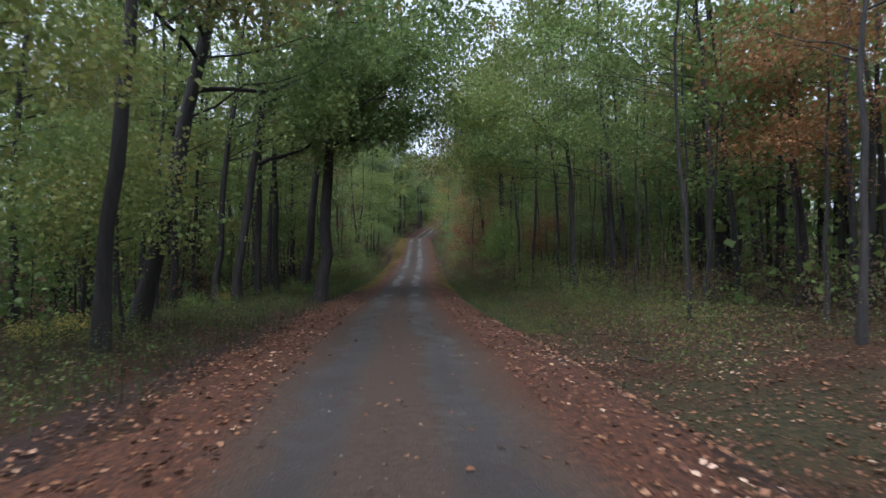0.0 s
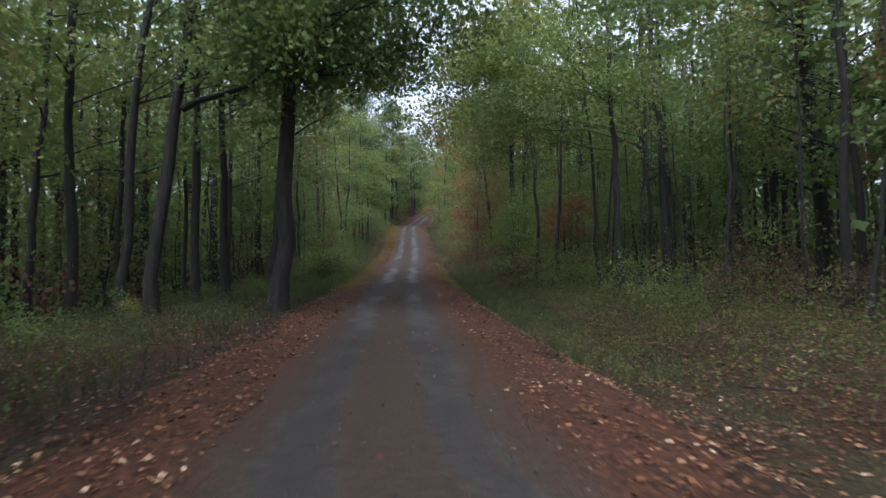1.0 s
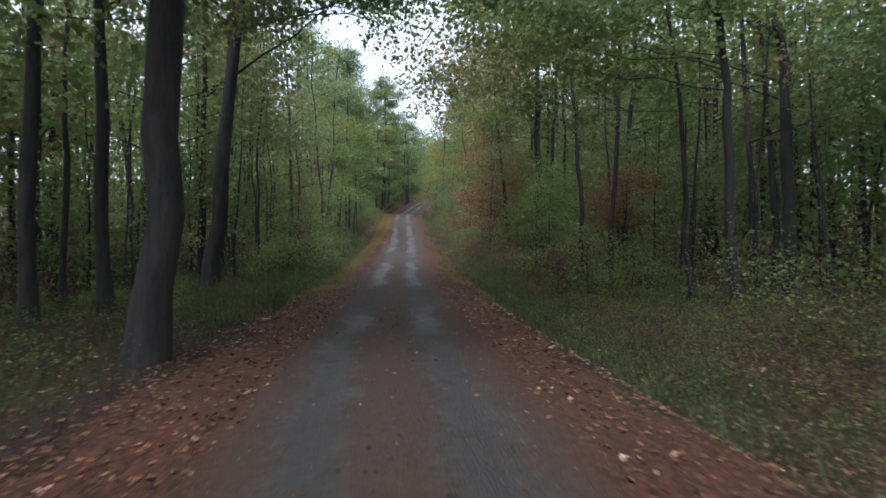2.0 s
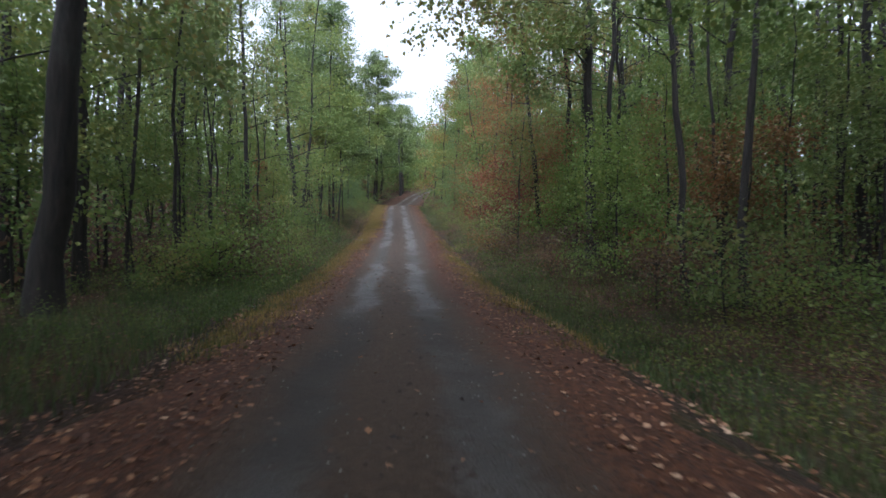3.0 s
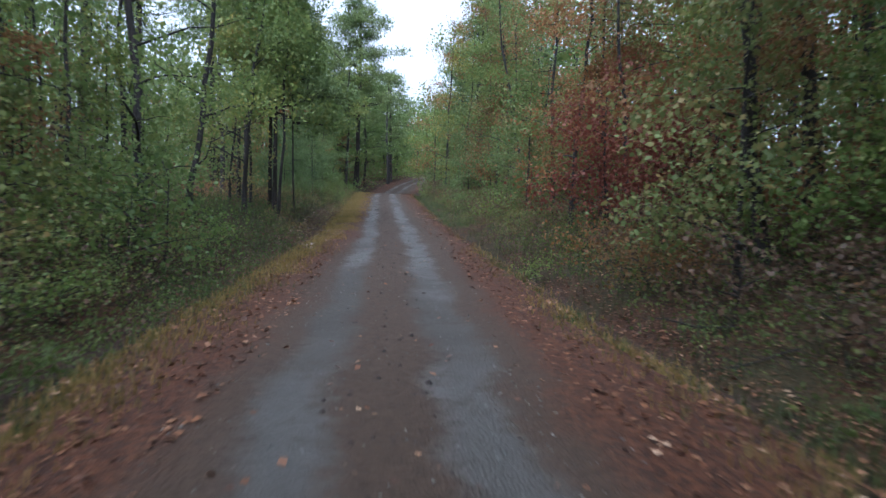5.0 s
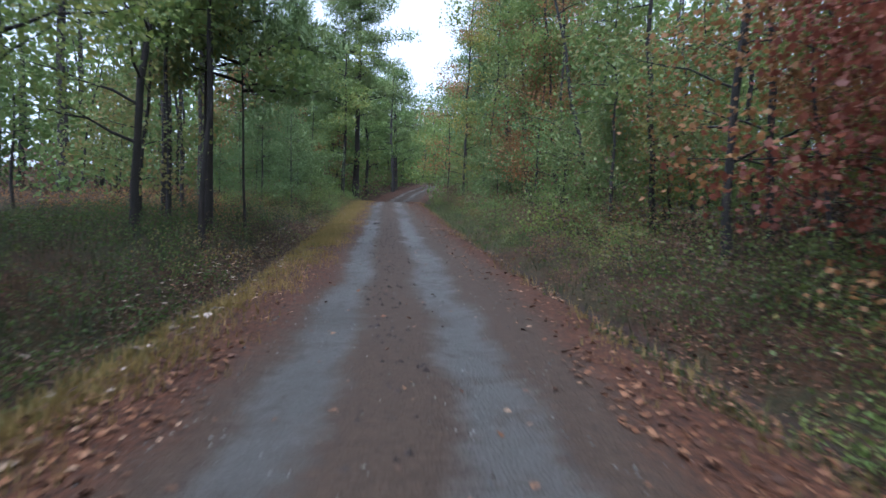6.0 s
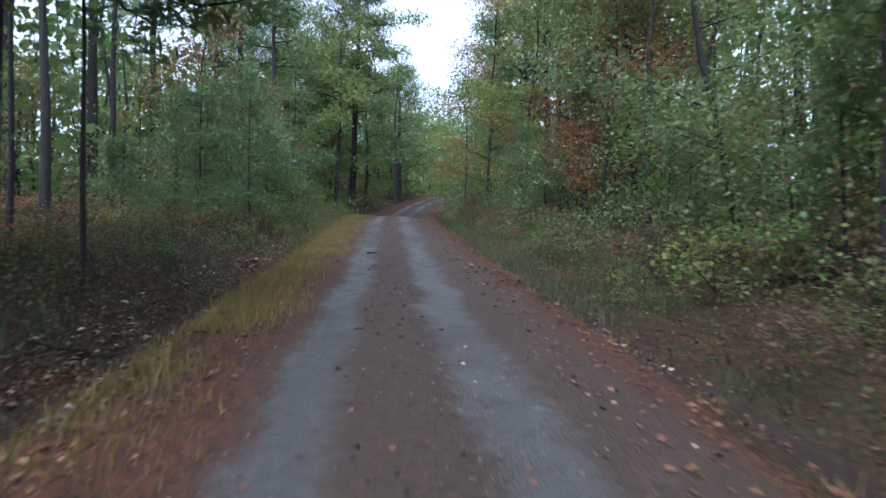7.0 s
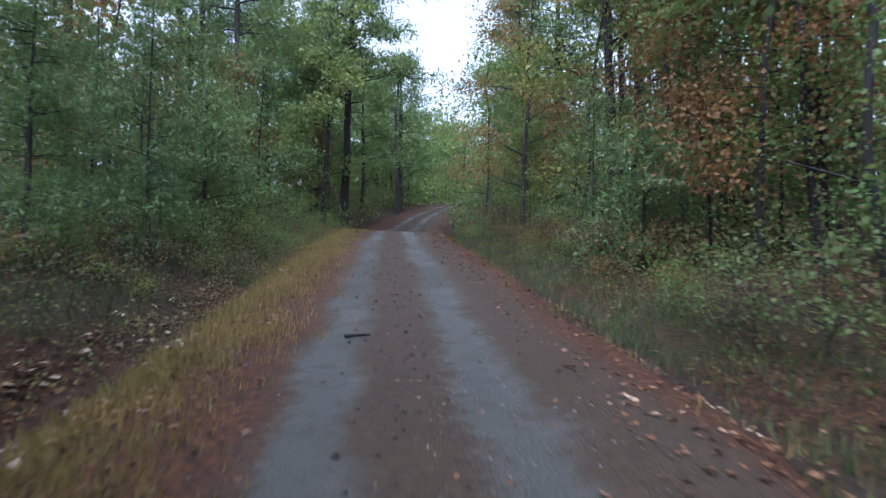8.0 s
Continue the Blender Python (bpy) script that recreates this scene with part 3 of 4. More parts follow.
COLOURED = [  # x, y, height, which foliage
    (8.2, 11.5, 12, 3), (4.9, 60.6, 3.8, 4), (5.9, 58.6, 3.2, 4), (7.4, 56.5, 5.5, 3), (8.2, 52.5, 6.5, 0), (7.2, 48.2, 5.0, 1), (6.3, 46.6, 4.0, 1), (9.4, 46.0, 6.0, 2), (8.8, 43.0, 4.2, 3), (6.6, 52.2, 3.6, 1), (9.6, 50.0, 7.0, 1), (10.8, 54.0, 6.0, 3), (10.6, 40.5, 5.0, 2), (12.0, 44.0, 6.0, 0), (8.4, 67.0, 6.0, 0), (7.0, 69.5, 4.6, 2), (9.0, 63.5, 7.5, 1), (6.8, 74.5, 3.6, 2), (6.2, 78.5, 4.0, 0), (6.0, 62.0, 10, 3), (6.8, 66.0, 12, 3), (7.6, 72.0, 4.6, 5), (7.2, 82.5, 12, 2), (-5.3, 7.8, 5.5, 0), (-5.6, 12.4, 3.6, 0), (-7.1, 13.6, 4.2, 0), (-6.6, 6.2, 6, 0), (6.27, 83.0, 10, 3), (7.86, 83.4, 8, 0), (5.2, 90.0, 12, 5), (4.4, 95.0, 14, 3), (7.2, 88.0, 13, 3),
    (10.5, 16.0, 9, 3), (12.5, 20.5, 10, 3), (4.6, 54.0, 6, 2), (9.0, 53.0, 16, 2), (6.1, 55.5, 18, 3), (5.6, 65.5, 13, 2), (6.4, 70.5, 13, 2), (6.9, 80.6, 12, 3), (6.7, 75.6, 12, 2), (-5.6, 58.0, 14, 0), (-6.1, 63.0, 14, 1), (-5.4, 67.0, 12, 0), (-6.6, 52.0, 15, 0), (-8.2, 20.0, 12, 0), (-9.5, 34.5, 14, 1), (7.4, 41.0, 17, 0), (9.0, 70.0, 11, 2), (-6.8, 71.0, 7, 2), (-8.5, 90.0, 8, 3), (3.9, 101.0, 9, 1), (8.6, 81.0, 12, 3),
]
FOLIAGE = [GREEN, LIME, OLIVE, RUST, RED, YELLOW, BROWN]
WORDS = ["green", "yellow-green", "olive-orange", "rust-orange", "dark red", "yellow", "withered brown"]
for x, y, h, f in COLOURED:
    kind = broadleaf(h, 0.022 + 0.0050 * h, (rng.normal(0, 0.05), 0), (0.42 if y < 46 else 0.1) * h, rng, FOLIAGE[f], leaf=0.095, limbs=13, reach=1.0 + 0.13 * h, each=48 if h > 5 else 38, name="young_tree")
    stand(kind, x, y, f"slender young tree with {WORDS[f]} autumn leaves", "tree", "autumn trees")

# ---- the woods behind: a few kinds of tree, repeated ----
oak_kinds = [broadleaf(rng.uniform(14, 18), rng.uniform(0.10, 0.18), (rng.normal(0, 0.04), rng.normal(0, 0.04)), 4.0, rng, f, leaf=0.175, limbs=11, reach=3.5, each=35, shoots=2, coarse_over=10.5)
             for f in (GREEN, GREEN, LIME, OLIVE, RUST)]
sapling_kinds = [sapling_kind(h, rng, f, 0.125, "sapling", 27, low) for h, f, low in
                 ((4.0, GREEN, 0.12), (5.5, GREEN, 0.3), (7.0, LIME, 0.4), (6.0, GREEN, 0.2), (5.0, OLIVE, 0.25), (6.5, RUST, 0.35), (3.2, LIME, 0.2))]
back_sapling_kinds = [sapling_kind(h, rng, f, 0.13, "sapling", 24, 0.2) for h, f in ((6.0, GREEN), (7.5, GREEN), (8.0, LIME), (6.5, OLIVE), (5.5, OLIVE))]
bush_kinds = [sapling_kind(h, rng, f, 0.075, "bush", 22, 0.08, 0.004) for h, f in ((1.3, GREEN), (1.7, GREEN), (1.2, LIME), (1.5, OLIVE), (1.4, BROWN), (1.1, RUST), (1.2, BROWN), (1.2, YELLOW))]
back_pine_kinds = [pine_kind(h, 0.17, h * 0.5, rng, (0, 0), 2.4, 7, 20) for h in (16, 19)]
young_pine_kinds = [pine_kind(h, 0.045, 0.12 * h, rng, (0, 0), 1.25, 9, 26, 0.2, 0.16, 0.015) for h in (3.4, 4.6, 6.0)]
pole_kinds = [broadleaf(h, 0.055, (rng.normal(0, 0.05), rng.normal(0, 0.05)), h * 0.55, rng, f, leaf=0.16, limbs=5, reach=1.5, each=15, shoots=2, name="pole_tree")
              for h, f in ((9, GREEN), (11, LIME), (10, OLIVE))]


def first_of(kinds, label, category, group):
    made = []
    for i, k in enumerate(kinds):
        text = label[i] if isinstance(label, list) else label
        made.append(stand(k, 30 + 2.0 * i, -8.0 - (5 if category == "bush" else 0), text, category, group))
    return made


def tint(f):
    return {id(m): w for m, w in zip(FOLIAGE, WORDS)}[id(f)]


oaks = first_of(oak_kinds, [f"forest oak with a straight dark trunk and {tint(k[3].materials[0])} crown" for k in oak_kinds], "oak tree", "forest trees")
saplings = first_of(sapling_kinds, [f"leafy understorey sapling with {tint(k[3].materials[0])} leaves" for k in sapling_kinds], "sapling", "understorey saplings")
back_saplings = first_of(back_sapling_kinds, [f"leafy understorey sapling with {tint(k[3].materials[0])} leaves" for k in back_sapling_kinds], "sapling", "understorey saplings")
bushes = first_of(bush_kinds, [f"low roadside bush with {tint(k[3].materials[0])} leaves" for k in bush_kinds], "bush", "roadside bushes")
back_pines = first_of(back_pine_kinds, "forest pine with a bare trunk and dark needles", "pine tree", "forest trees")
young_pines = first_of(young_pine_kinds, "young pine with soft green boughs down to the ground", "pine tree", "young pines")
poles = first_of(pole_kinds, "thin pole-like forest tree with sparse leaves high up", "tree", "forest trees")


def repeat(original, x, y, size=1.0, turn=0.0):
    ob = copy_thing(original, Matrix.Identity(4))
    ob.matrix_basis = pose(x, y, float(land_z(x, y)) - 0.06, 0, 0, turn) @ Matrix.Diagonal((size, size, size, 1))
    return ob


placed = [(x, y) for x, y, *_ in LEFT_TREES + RIGHT_TREES + COLOURED + PINES]


def free_spot(x, y, gap):
    return all((x - a) ** 2 + (y - b) ** 2 > gap * gap for a, b in placed)


def scatter(originals, count, us, ys, gap, sizes=(0.85, 1.2), weights=None, tries=30):
    done = 0
    for _ in range(count * tries):
        if done == count:
            return
        u, y = rng.uniform(*us), rng.uniform(*ys)
        x = u + float(road_x(y))
        if not free_spot(x, y, gap):
            continue
        placed.append((x, y))
        pick = originals[rng.choice(len(originals), p=weights)]
        repeat(pick, x, y, rng.uniform(*sizes), rng.uniform(0, 360))
        done += 1


# open oak wood by the first stretch, thicket and pines further on
scatter(oaks, 26, (-30, -8), (2, 48), 2.0)
scatter(oaks, 5, (-30, -12), (48, 66), 2.0)
scatter(poles, 24, (-26, -8.5), (14, 62), 1.4)
scatter(oaks, 40, (10.5, 26), (8, 74), 1.8)
scatter(poles, 22, (8, 26), (24, 76), 1.4)
# unseen oaks behind the start, added to hold back sky light there
scatter(oaks, 3, (-14, -5), (-26, -9), 2.5)
scatter(oaks, 3, (5, 14), (-26, -9), 2.5)
scatter(oaks[:4], 14, (-22, -10), (24, 62), 1.8)
scatter(back_saplings, 36, (-24, -10), (10, 46), 1.4, (0.7, 1.2))
scatter(saplings, 12, (-8, -4.6), (50, 62), 1.0, (0.5, 0.9))
scatter(poles, 12, (-9, -5.6), (42, 60), 0.9, (0.8, 1.1))
scatter(saplings[1:4], 12, (-9, -6.5), (40, 54), 1.2, (0.7, 1.0))
scatter(back_saplings, 20, (-20, -9), (42, 70), 1.4, (0.5, 0.9))
scatter(young_pines, 7, (-7.0, -3.9), (78, 88), 1.3, (0.6, 0.95))
scatter(young_pines, 12, (-8.5, -4.5), (86, 106), 1.0, (0.8, 1.4))
scatter(young_pines, 7, (5, 10), (70, 108), 1.2, (0.7, 1.1))
scatter(saplings[2:], 20, (-9, -4.6), (78, 118), 1.0, (0.6, 1.1))
scatter(back_saplings, 18, (-26, -9), (64, 112), 1.8)
scatter(back_saplings, 22, (14, 26), (16, 56), 1.4, (0.8, 1.3))
scatter(poles, 14, (9, 20), (18, 46), 1.4)
scatter(saplings[3:6], 24, (5.6, 9.5), (58, 112), 1.2, (0.6, 1.2))
scatter(back_saplings, 26, (9, 20), (54, 112), 1.6, (0.7, 1.1))
scatter(poles, 14, (-10, -6), (40, 66), 1.0, (0.8, 1.1))
scatter(back_saplings, 20, (-16, -4), (112, 175), 1.4, (0.8, 1.3))
scatter(back_saplings, 20, (4.0, 16), (112, 175), 1.4, (0.8, 1.3))
scatter(back_pines, 10, (-34, -12), (62, 130), 2.6)
scatter(back_pines, 8, (14, 34), (66, 130), 2.6)
scatter(oaks, 18, (9, 34), (72, 130), 2.2)
scatter(oaks, 5, (-34, -14), (60, 130), 2.2)
scatter(oaks[:3], 14, (-30, -4.5), (118, 160), 2.2, (0.7, 0.9))
scatter(bushes[:4], 36, (-5.4, -3.5), (40, 60), 0.45, (0.35, 0.75))
scatter(bushes[:5], 30, (-6.2, -3.7), (42, 60), 0.6, (0.8, 1.5))
scatter(bushes[:4], 14, (-6.5, -3.2), (74, 86), 0.5, (0.3, 0.7))
scatter(bushes[:4], 26, (-4.8, -2.9), (84, 112), 0.5, (0.4, 0.95))
scatter(bushes[1:6], 30, (3.6, 5.2), (62, 112), 0.6, (0.35, 0.75))
scatter(bushes[2:7], 46, (4.3, 8), (52, 112), 0.7, (0.5, 1.1))
scatter(bushes[3:7], 14, (4.2, 6.6), (46, 60), 0.7, (0.5, 1.0))
scatter(bushes[1:7], 34, (6.2, 10.5), (38, 66), 0.8, (0.8, 1.5))
repeat(bushes[2], 2.5, 57.9, 0.55, 40)
for spot in ((-7.5, 24.6), (-6.1, 11.4), (-6.6, 10.9)):
    repeat(bushes[-1], *spot, 0.45, 40)
scatter(bushes[3:7], 28, (9.0, 20), (20, 54), 0.8, (0.6, 1.1))
scatter(bushes[:3], 14, (-9, -4.8), (6, 38), 0.9, (0.3, 0.6))

# ---- far woods, grass, weeds, fallen leaves ----


def spread_over(count, us, ys, rng):
    u, y = rng.uniform(*us, count), rng.uniform(*ys, count)
    x = u + road_x(y)
    return x, y, land_z(x, y)


def far_woods(name, spots, label, leaf=0.5, each=13):
    ways, centres = [], []
    for x, y in spots:
        z, h = float(land_z(x, y)), rng.uniform(11, 17) if y < 46 or y > 166 or x < -20 or (x > 10 and y < 115) else rng.uniform(6, 11)
        ways.append((np.array([(x, y, z - 0.3), (x + rng.normal(0, 0.3), y, z + h * 0.5), (x + rng.normal(0, 0.5), y, z + h)]), np.array([0.13, 0.09, 0.03])))
        for _ in range(15):
            centres.append((x + rng.normal(0, 1.9), y + rng.normal(0, 1.9), z + h * rng.uniform(0.02, 1.05)))
    woods = new(name)
    tagged(woods, label, "woods", kind="stuff")
    part("trunks", tubes("trunks", ways, BARK, 5), woods)
    part("foliage", leaves("foliage", centres, leaf, GREEN, rng, spread=0.9, each=each), woods)


rim = [(rng.uniform(-60, -24), rng.uniform(-30, 135)) for _ in range(115)] + [(rng.uniform(25, 60), rng.uniform(-30, 135)) for _ in range(115)]
rim += [(x, y) for x, y in ((rng.uniform(-30, 60), rng.uniform(122, 185)) for _ in range(130)) if abs(x - float(road_x(y))) > 4.5]
rim += [(rng.uniform(2, 26), rng.uniform(176, 206)) for _ in range(60)] + [(rng.uniform(16, 25), rng.uniform(6, 84)) for _ in range(34)] + [(rng.uniform(11, 24), rng.uniform(84, 118)) for _ in range(30)]
ends = [(float(road_x(y)) + u, y) for u, y in [(-rng.uniform(4.6, 13), rng.uniform(132, 178)) for _ in range(30)] + [(rng.uniform(4.2, 11), rng.uniform(122, 178)) for _ in range(26)]]
rim += [(rng.uniform(-34, -11), rng.uniform(86, 128)) for _ in range(44)]
rim += [(rng.uniform(15, 34), rng.uniform(-6, 80)) for _ in range(70)] + [(rng.uniform(-34, -15), rng.uniform(-6, 60)) for _ in range(34)]
far_woods("far_woods", rim, "dense distant mixed woods of green trees")
ends += [(rng.uniform(4, 44), rng.uniform(206, 250)) for _ in range(60)]
far_woods("end_woods", ends, "green woods where the road bends away over the rise", 0.42, 26)
# the 44 trees below y=2 stand out of view, added to shade the start
far_woods("back_woods", [(rng.uniform(-27, -15), rng.uniform(8, 60)) for _ in range(34)] + [(s * rng.uniform(7, 20), rng.uniform(-18, 2)) for s in (-1, 1) for _ in range(22)] + [(rng.uniform(14, 25), rng.uniform(10, 60)) for _ in range(22)] + [(rng.uniform(12, 24), rng.uniform(50, 84)) for _ in range(26)], "dense dim woods behind roadside trees, plus unseen trees shading the start", 0.27, 26)


def thicket(spots, label, leaf=0.17, each=13, high=3.0, greens=2):
    """Waist to head high brush far back under the trees."""
    for shade, name in ((HERB if high < 1 else GREEN, 0), (BROWN, 1)):
        centres = []
        for k, (u, y) in enumerate(spots):
            if (k % 3 >= greens) != bool(name):
                continue
            x = u + float(road_x(y))
            z = float(land_z(x, y))
            tall = rng.uniform(0.27, 1.0) * high
            centres += [(x + rng.normal(0, 0.5), y + rng.normal(0, 0.5), z + tall * rng.uniform(0.1, 1.0)) for _ in range(4)]
        me = leaves("brush", centres, leaf, shade, rng, spread=0.5, flat=0.8, each=each)
        tagged(new("brush", me), label, "brush", kind="stuff")


thicket([(rng.uniform(-15, -7.5), rng.uniform(34, 64)) for _ in range(110)] + [(rng.uniform(-26, -9.5), rng.uniform(2, 140)) for _ in range(520)]
        + [(rng.uniform(8, 16), rng.uniform(70, 112)) for _ in range(130)] + [(-rng.uniform(7.5, 13), rng.uniform(84, 112)) for _ in range(50)]
        + [(-rng.uniform(3.8, 14), rng.uniform(110, 210)) for _ in range(220)] + [(rng.uniform(3.8, 14), rng.uniform(110, 210)) for _ in range(180)]
        + [(-rng.uniform(3.3, 9), rng.uniform(103, 142)) for _ in range(150)] + [(rng.uniform(3.4, 8), rng.uniform(103, 142)) for _ in range(100)],
        "dim green and brown brush under the trees")
thicket([(rng.uniform(12.5, 26), rng.uniform(8, 140)) for _ in range(560)], "dim brown and olive brush under the trees", 0.14, 18, greens=1)
thicket([(rng.uniform(7.5, 14), rng.uniform(24, 62)) for _ in range(100)] + [(rng.uniform(4.6, 9), rng.uniform(68, 106)) for _ in range(90)], "tangled olive and brown brush at the wood's edge", 0.075, 32)
thicket([(rng.uniform(3.7, 6.8), rng.uniform(47, 98)) for _ in range(190)] + [(-rng.uniform(3.3, 6.8), rng.uniform(42, 60)) for _ in range(150)] + [(-rng.uniform(3.6, 6.0), rng.uniform(76, 100)) for _ in range(60)] + [(rng.uniform(5.0, 13), rng.uniform(10, 40)) for _ in range(150)], "low green and brown brush beside the road", 0.05, 42, 0.9)


def blades(name, x, y, z, height, material, label, per=9, radius=0.12):
    n = len(x) * per
    bx = np.repeat(x, per) + rng.normal(0, radius, n)
    by = np.repeat(y, per) + rng.normal(0, radius, n)
    bz = np.repeat(z, per)
    h = height * rng.uniform(0.4, 1.2, n)
    az = rng.uniform(0, 6.28, n)
    tip = h * rng.uniform(0.15, 0.7, n)
    w = 0.008
    base = np.stack([bx, by, bz], -1)
    sideways = np.stack([-np.sin(az), np.cos(az), 0 * az], -1) * w
    out_way = np.stack([np.cos(az), np.sin(az), 0 * az], -1)
    up = np.array([0, 0, 1.0])
    top = base + out_way * tip[:, None] + up * h[:, None]
    low = base - up * 0.03
    verts = np.stack([low - sideways, low + sideways, top], 1).reshape(-1, 3)
    faces = np.arange(3 * n).reshape(-1, 3).tolist()
    me = bpy.data.meshes.new(name)
    me.from_pydata(verts.tolist(), [], faces)
    me.materials.append(material)
    return tagged(new(name, me), label, "grass", kind="stuff")


y = np.concatenate([rng.uniform(35, 60, 650), rng.uniform(56, 74, 1000), rng.uniform(70, 103, 4800)])
x = road_x(y) - np.interp(y, [56, 66, 72, 86, 97], [2.15, 1.75, 1.7, 1.9, 2.25]) + rng.normal(0, 1, len(y)) * np.interp(y, [50, 66, 76, 97], [0.24, 0.26, 0.34, 0.55]) + 0.1 * np.sin(y * 1.7)
blades("verge_grass", x, y, land_z(x, y), 0.11, STRAW, "yellowed verge grass along the road edge", 8, 0.09)
for blade in (STRAW, FRESH):
    y = rng.uniform(34, 62, 900)
    x = road_x(y) + np.where(rng.random(900) < 0.7, -2.3, 2.45) + rng.normal(0, 0.27, 900)
    blades("verge_grass", x, y, land_z(x, y), 0.085, blade, "low olive verge grass along the road edge", 8, 0.1)
x, y, z = spread_over(240, (1.9, 2.7), (38, 54), rng)
blades("verge_grass", x, y, z, 0.11, STRAW, "yellowed verge grass along the road edge", 7)
x, y, z = spread_over(200, (2.1, 2.9), (50, 112), rng)
blades("verge_grass", x, y, z, 0.11, STRAW, "yellowed verge grass along the road edge", 7)
x, y, z = spread_over(1700, (-9, -2.8), (2, 48), rng)
blades("forest_grass", x, y, z, 0.3, GRASS, "loose green and brown grass under the trees", 7, 0.18)
x, y, z = spread_over(620, (2.8, 5.4), (18, 34), rng)
blades("roadside_grass", x, y, z, 0.2, FRESH, "fresh green grass on the road bank", 8, 0.16)
x, y, z = spread_over(1500, (2.9, 10), (24, 70), rng)
blades("forest_grass", x, y, z, 0.3, GRASS, "loose green and brown grass under the trees", 7, 0.18)
x, y, z = spread_over(1200, (2.8, 5.2), (34, 50), rng)
blades("roadside_grass", x, y, z, 0.15, FRESH, "fresh green grass on the road bank", 9, 0.14)
x, y, z = spread_over(800, (2.7, 4.6), (72, 104), rng)
blades("roadside_grass", x, y, z, 0.24, FRESH, "fresh green grass on the road bank", 8, 0.14)
x, y, z = spread_over(900, (-5.5, -2.9), (30, 50), rng)
blades("roadside_grass", x, y, z, 0.3, FRESH, "fresh green grass on the road bank", 8, 0.14)
x, y, z = spread_over(2600, (-9, -3.3), (60, 96), rng)
blades("forest_grass", x, y, z, 0.36, GRASS, "loose green and brown grass under the trees", 7, 0.18)


def weeds(us, ys, count, material, label, tall=0.35):
    x, y, z = spread_over(count, us, ys, rng)
    centres = np.stack([x, y, z + tall * rng.uniform(0.3, 1.0, count)], -1)
    me = leaves("weeds", centres, 0.047, material, rng, spread=0.14, flat=0.9, each=24, slim=0.3)
    return tagged(new("weeds", me), label, "weeds", kind="stuff")


weeds((-8, -3.0), (1, 46), 900, HERB, "low green weeds at the wood's edge")
weeds((3.3, 10), (17, 38), 800, HERB, "low green weeds at the wood's edge", 0.22)
weeds((3.5, 8.5), (40, 62), 560, HERB, "low green weeds at the wood's edge", 0.4)
weeds((-7.5, -3.5), (63, 75), 420, HERB, "low green weeds at the wood's edge", 0.35)
weeds((-11, -4.2), (71, 88), 420, RUST, "rust-brown ferns and weeds under the pines", 0.4)
weeds((3.2, 9), (26, 64), 330, HERB, "low green weeds at the wood's edge")
weeds((-3.6, -2.6), (36, 66), 500, HERB, "low green weeds in the ditch", 0.3)
weeds((-6.5, -3.2), (52, 112), 420, BROWN, "withered brown weeds at the wood's edge", 0.45)
weeds((-6, -3.3), (40, 62), 260, HERB, "low green weeds at the wood's edge", 0.5)
weeds((-3.1, -2.1), (52, 104), 420, BROWN, "withered dark brown weeds and debris in the ditch", 0.08)
weeds((-3.5, -2.3), (84, 106), 240, HERB, "low green weeds in the ditch", 0.2)
weeds((-3.6, -2.7), (58, 106), 300, BROWN, "withered dark brown weeds and debris in the ditch", 0.14)
weeds((3.2, 8.5), (14, 34), 260, BROWN, "withered brown weeds at the wood's edge", 0.25)
weeds((-4.2, -2.5), (64, 110), 250, OLIVE, "low turning weeds on the ditch's far side", 0.4)
weeds((4.0, 7.5), (60, 112), 300, BROWN, "withered brown weeds on the bank", 0.4)
weeds((3.2, 7), (60, 112), 450, HERB, "low green weeds on the bank", 0.4)


def fallen(us, ys, count, label, size=0.062, material=LITTER):
    x, y, z = spread_over(count, us, ys, rng)
    me = leaves("fallen_leaves", np.stack([x, y, z + 0.022], -1), size, material, rng, spread=0.004, flat=0.6, each=1, droop=0.0, toss=0.22)
    return tagged(new("fallen_leaves", me), label, "leaf litter", kind="stuff")


fallen((-3.0, -1.2), (0, 60), 9000, "brown and orange fallen leaves on the road shoulder")
fallen((2.6, 3.7), (44, 62), 1800, "brown and orange fallen leaves on the bank")
fallen((1.4, 3.0), (0, 60), 6500, "brown and orange fallen leaves on the road shoulder")
fallen((-3.1, -1.3), (56, 110), 3200, "brown and orange fallen leaves on the road shoulder")
fallen((1.4, 3.0), (56, 110), 3500, "brown and orange fallen leaves on the road shoulder")
fallen((-1.4, 1.4), (0, 110), 1400, "scattered fallen leaves on the gravel", 0.06)
x, y, z = spread_over(420, (4.5, 14), (12, 36), rng)
blades("forest_grass", x, y, z, 0.28, GRASS, "loose green and brown grass under the trees", 8, 0.2)
fallen((3.0, 12), (1, 30), 15000, "brown fallen leaves on the forest floor", 0.07)
fallen((3.0, 10), (30, 60), 5000, "brown fallen leaves on the forest floor")
fallen((-10, -3.0), (2, 50), 8000, "brown fallen leaves on the forest floor")
fallen((3.0, 8), (60, 110), 4000, "brown fallen leaves on the forest floor")
fallen((-3.2, -1.7), (54, 110), 5500, "pale and brown fallen leaves in the ditch", 0.065)
fallen((-3.3, -1.9), (57, 86), 1100, "pale curled fallen leaves in the ditch", 0.1, PALE)
fallen((-2.2, -1.2), (58, 110), 2500, "pale and brown fallen leaves on the verge", 0.06)


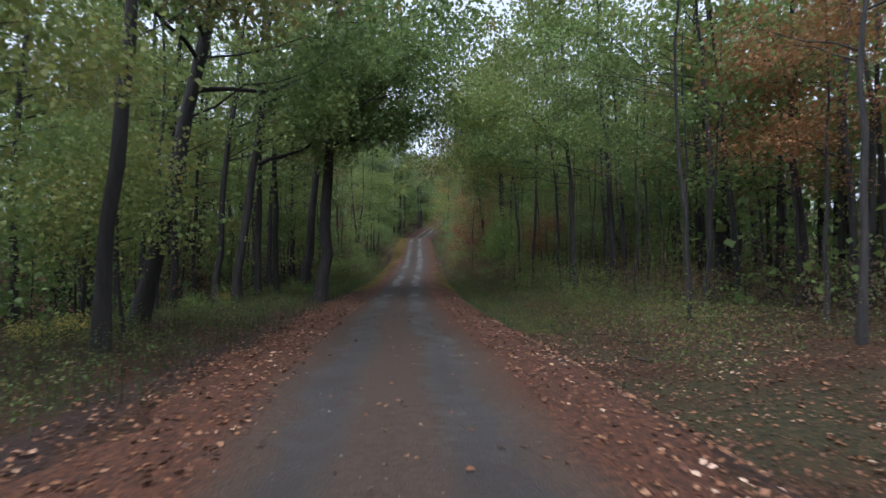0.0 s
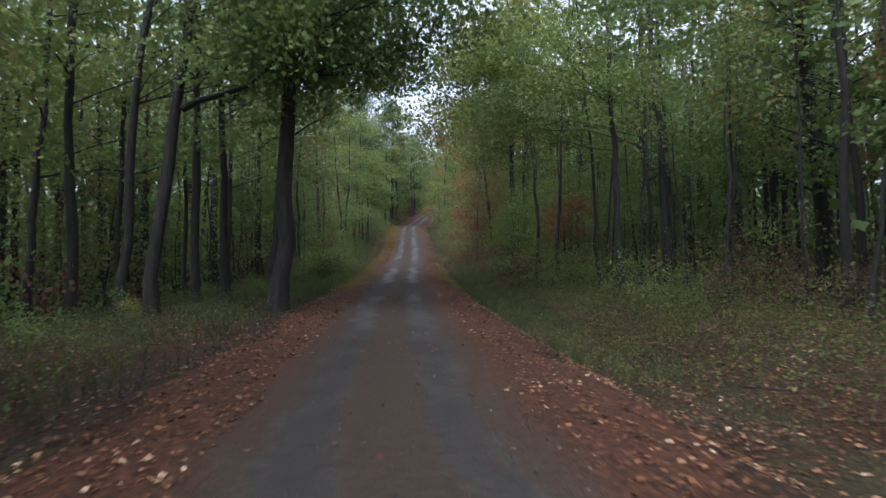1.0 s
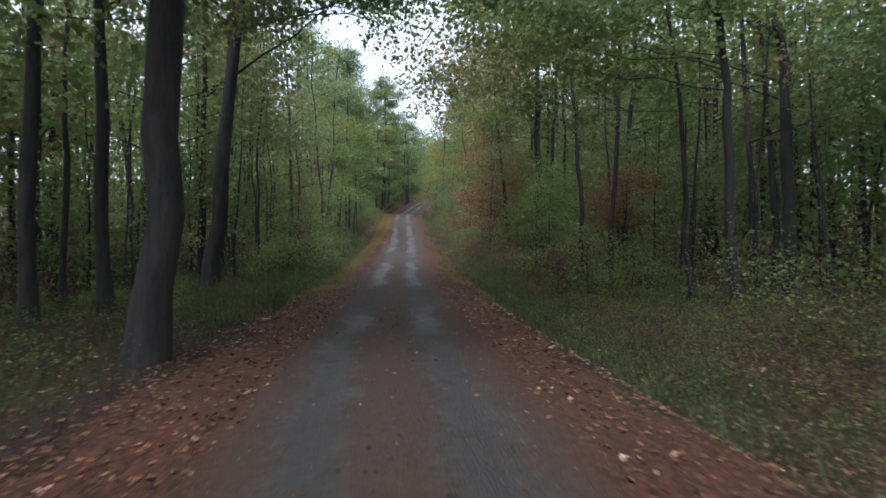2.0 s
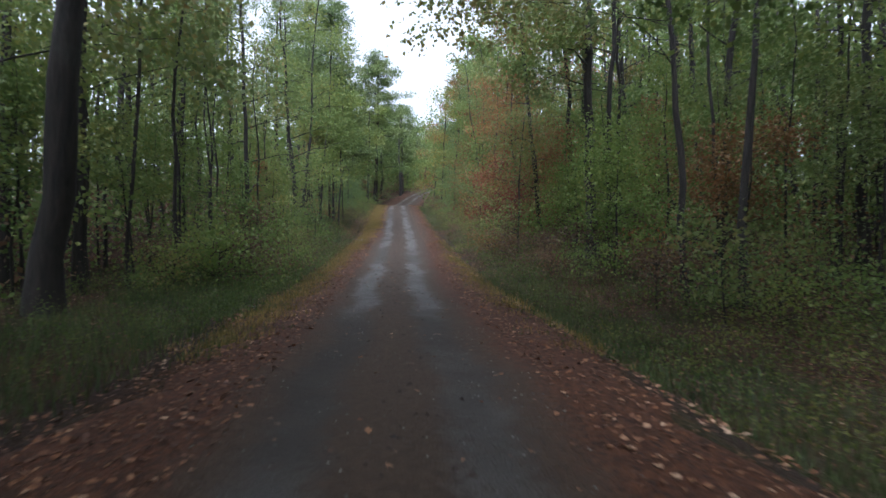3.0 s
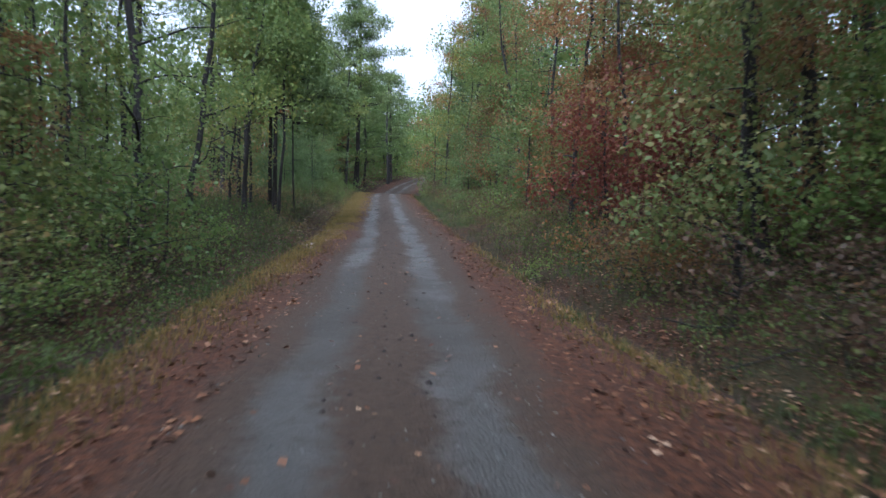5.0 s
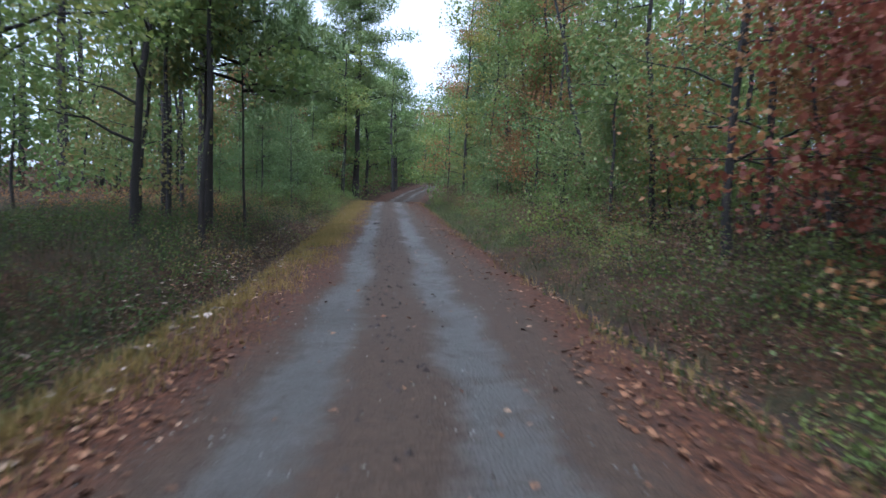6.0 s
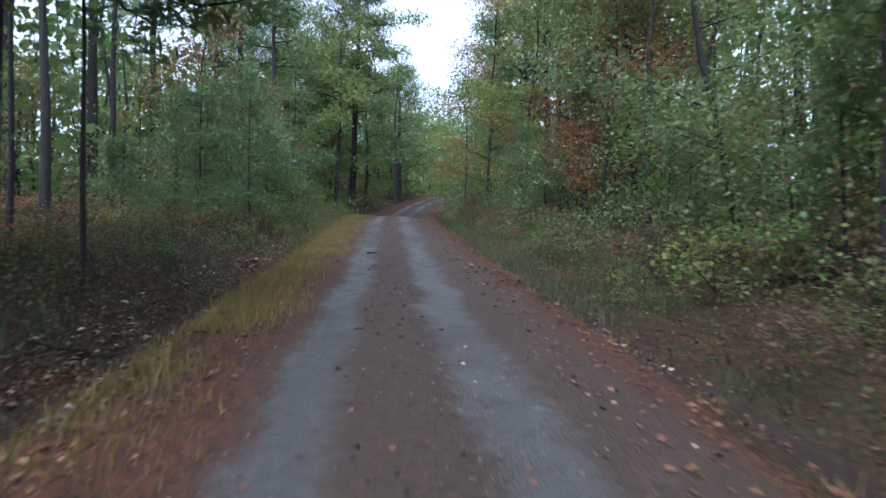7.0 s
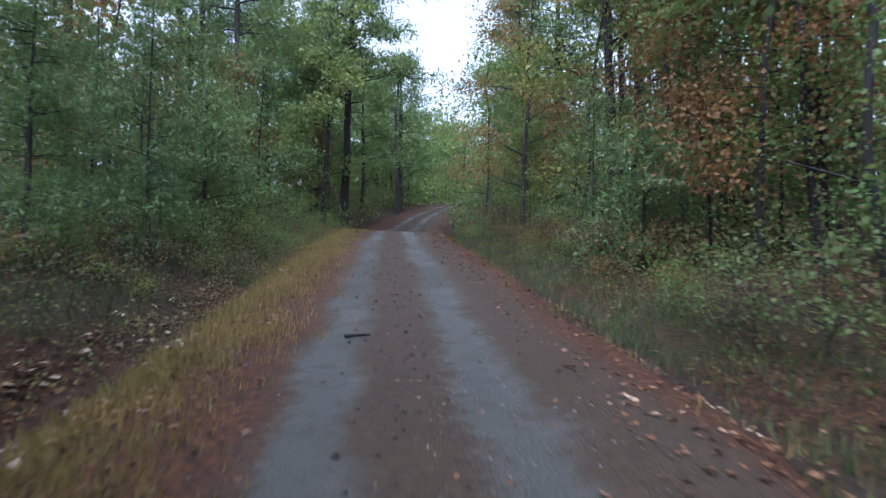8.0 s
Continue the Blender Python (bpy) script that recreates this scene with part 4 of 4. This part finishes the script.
def gravel(count, material, label, coarse=1.0, middle=False):
    """Loose stones on the wheel tracks, or clods on the strip between them."""
    u = rng.normal(0.08, 0.24, count) if middle else np.where(rng.random(count) < 0.7, np.sign(rng.random(count) - 0.5) * rng.normal(0.8, 0.3, count), rng.uniform(-1.5, 1.5, count))
    y = 1 + 94 * rng.uniform(0, 1, count) ** 0.6
    x = u + road_x(y)
    z = land_z(x, y) + 0.012
    r = coarse * rng.uniform(0.005, 0.016, count)
    corners = np.array([(1, 0, 0), (0, 1, 0), (-1, 0, 0), (0, -1, 0), (0, 0, 0.8), (0, 0, -0.5)])
    jag = corners[None] * rng.uniform(0.6, 1.3, (count, 6, 3)) * r[:, None, None]
    verts = (np.stack([x, y, z], -1)[:, None] + jag).reshape(-1, 3)
    tri = np.array([(0, 1, 4), (1, 2, 4), (2, 3, 4), (3, 0, 4), (1, 0, 5), (2, 1, 5), (3, 2, 5), (0, 3, 5)])
    faces = (tri[None] + 6 * np.arange(count)[:, None, None]).reshape(-1, 3)
    me = bpy.data.meshes.new("gravel")
    me.from_pydata(verts.tolist(), [], faces.tolist())
    me.materials.append(material)
    return tagged(new("gravel", me), label, "gravel", kind="stuff")


gravel(7000, STONE, "loose grey gravel stones on the wheel tracks")
gravel(900, CLOD, "dark earth clods on the middle strip", 2.2, True)


# ---- fallen sticks in the ditch and on the road ----


def fallen_stick(x, y, length, turn, thick):
    """A crooked dead branch with two side twigs, lying on the ground."""
    f = np.linspace(-0.5, 0.5, 6)
    bend = np.cumsum(rng.normal(0, 0.05, 6)) * length
    c, s = math.cos(radians(turn)), math.sin(radians(turn))
    xs, ys = x + c * f * length - s * bend, y + s * f * length + c * bend
    zs = land_z(xs, ys) + 0.03 + thick
    base = np.array([x, y, float(land_z(x, y))])
    points = np.stack([xs, ys, zs], -1) - base
    branch = new("fallen_stick")
    branch.empty_display_size = 0.2
    branch.matrix_basis = pose(*base)
    tagged(branch, "dead grey-brown stick lying among fallen leaves", "fallen stick", "fallen sticks")
    part("stem", tubes("stem", [(points, thick * np.linspace(1.1, 0.5, 6))], BARK, 6), branch)
    for k, way in ((2, 0.7), (3, -0.8)):
        a = radians(turn) + way
        out_way = np.array([math.cos(a), math.sin(a), 0.25]) * length * 0.3
        twig = [points[k] + out_way * g for g in (0, 0.5, 1)]
        part("twig", tubes("twig", [(twig, [thick * 0.5, thick * 0.35, thick * 0.15])], BARK, 5), branch)


fallen_stick(-0.95, 78.25, 0.26, 12, 0.02)
for _ in range(9):
    fallen_stick(rng.uniform(-3.6, -2.7), rng.uniform(61, 86), rng.uniform(0.5, 1.3), rng.uniform(0, 180), rng.uniform(0.008, 0.018))
for _ in range(7):
    fallen_stick(rng.uniform(2.0, 5.5), rng.uniform(10, 60), rng.uniform(0.5, 1.4), rng.uniform(0, 180), rng.uniform(0.008, 0.02))
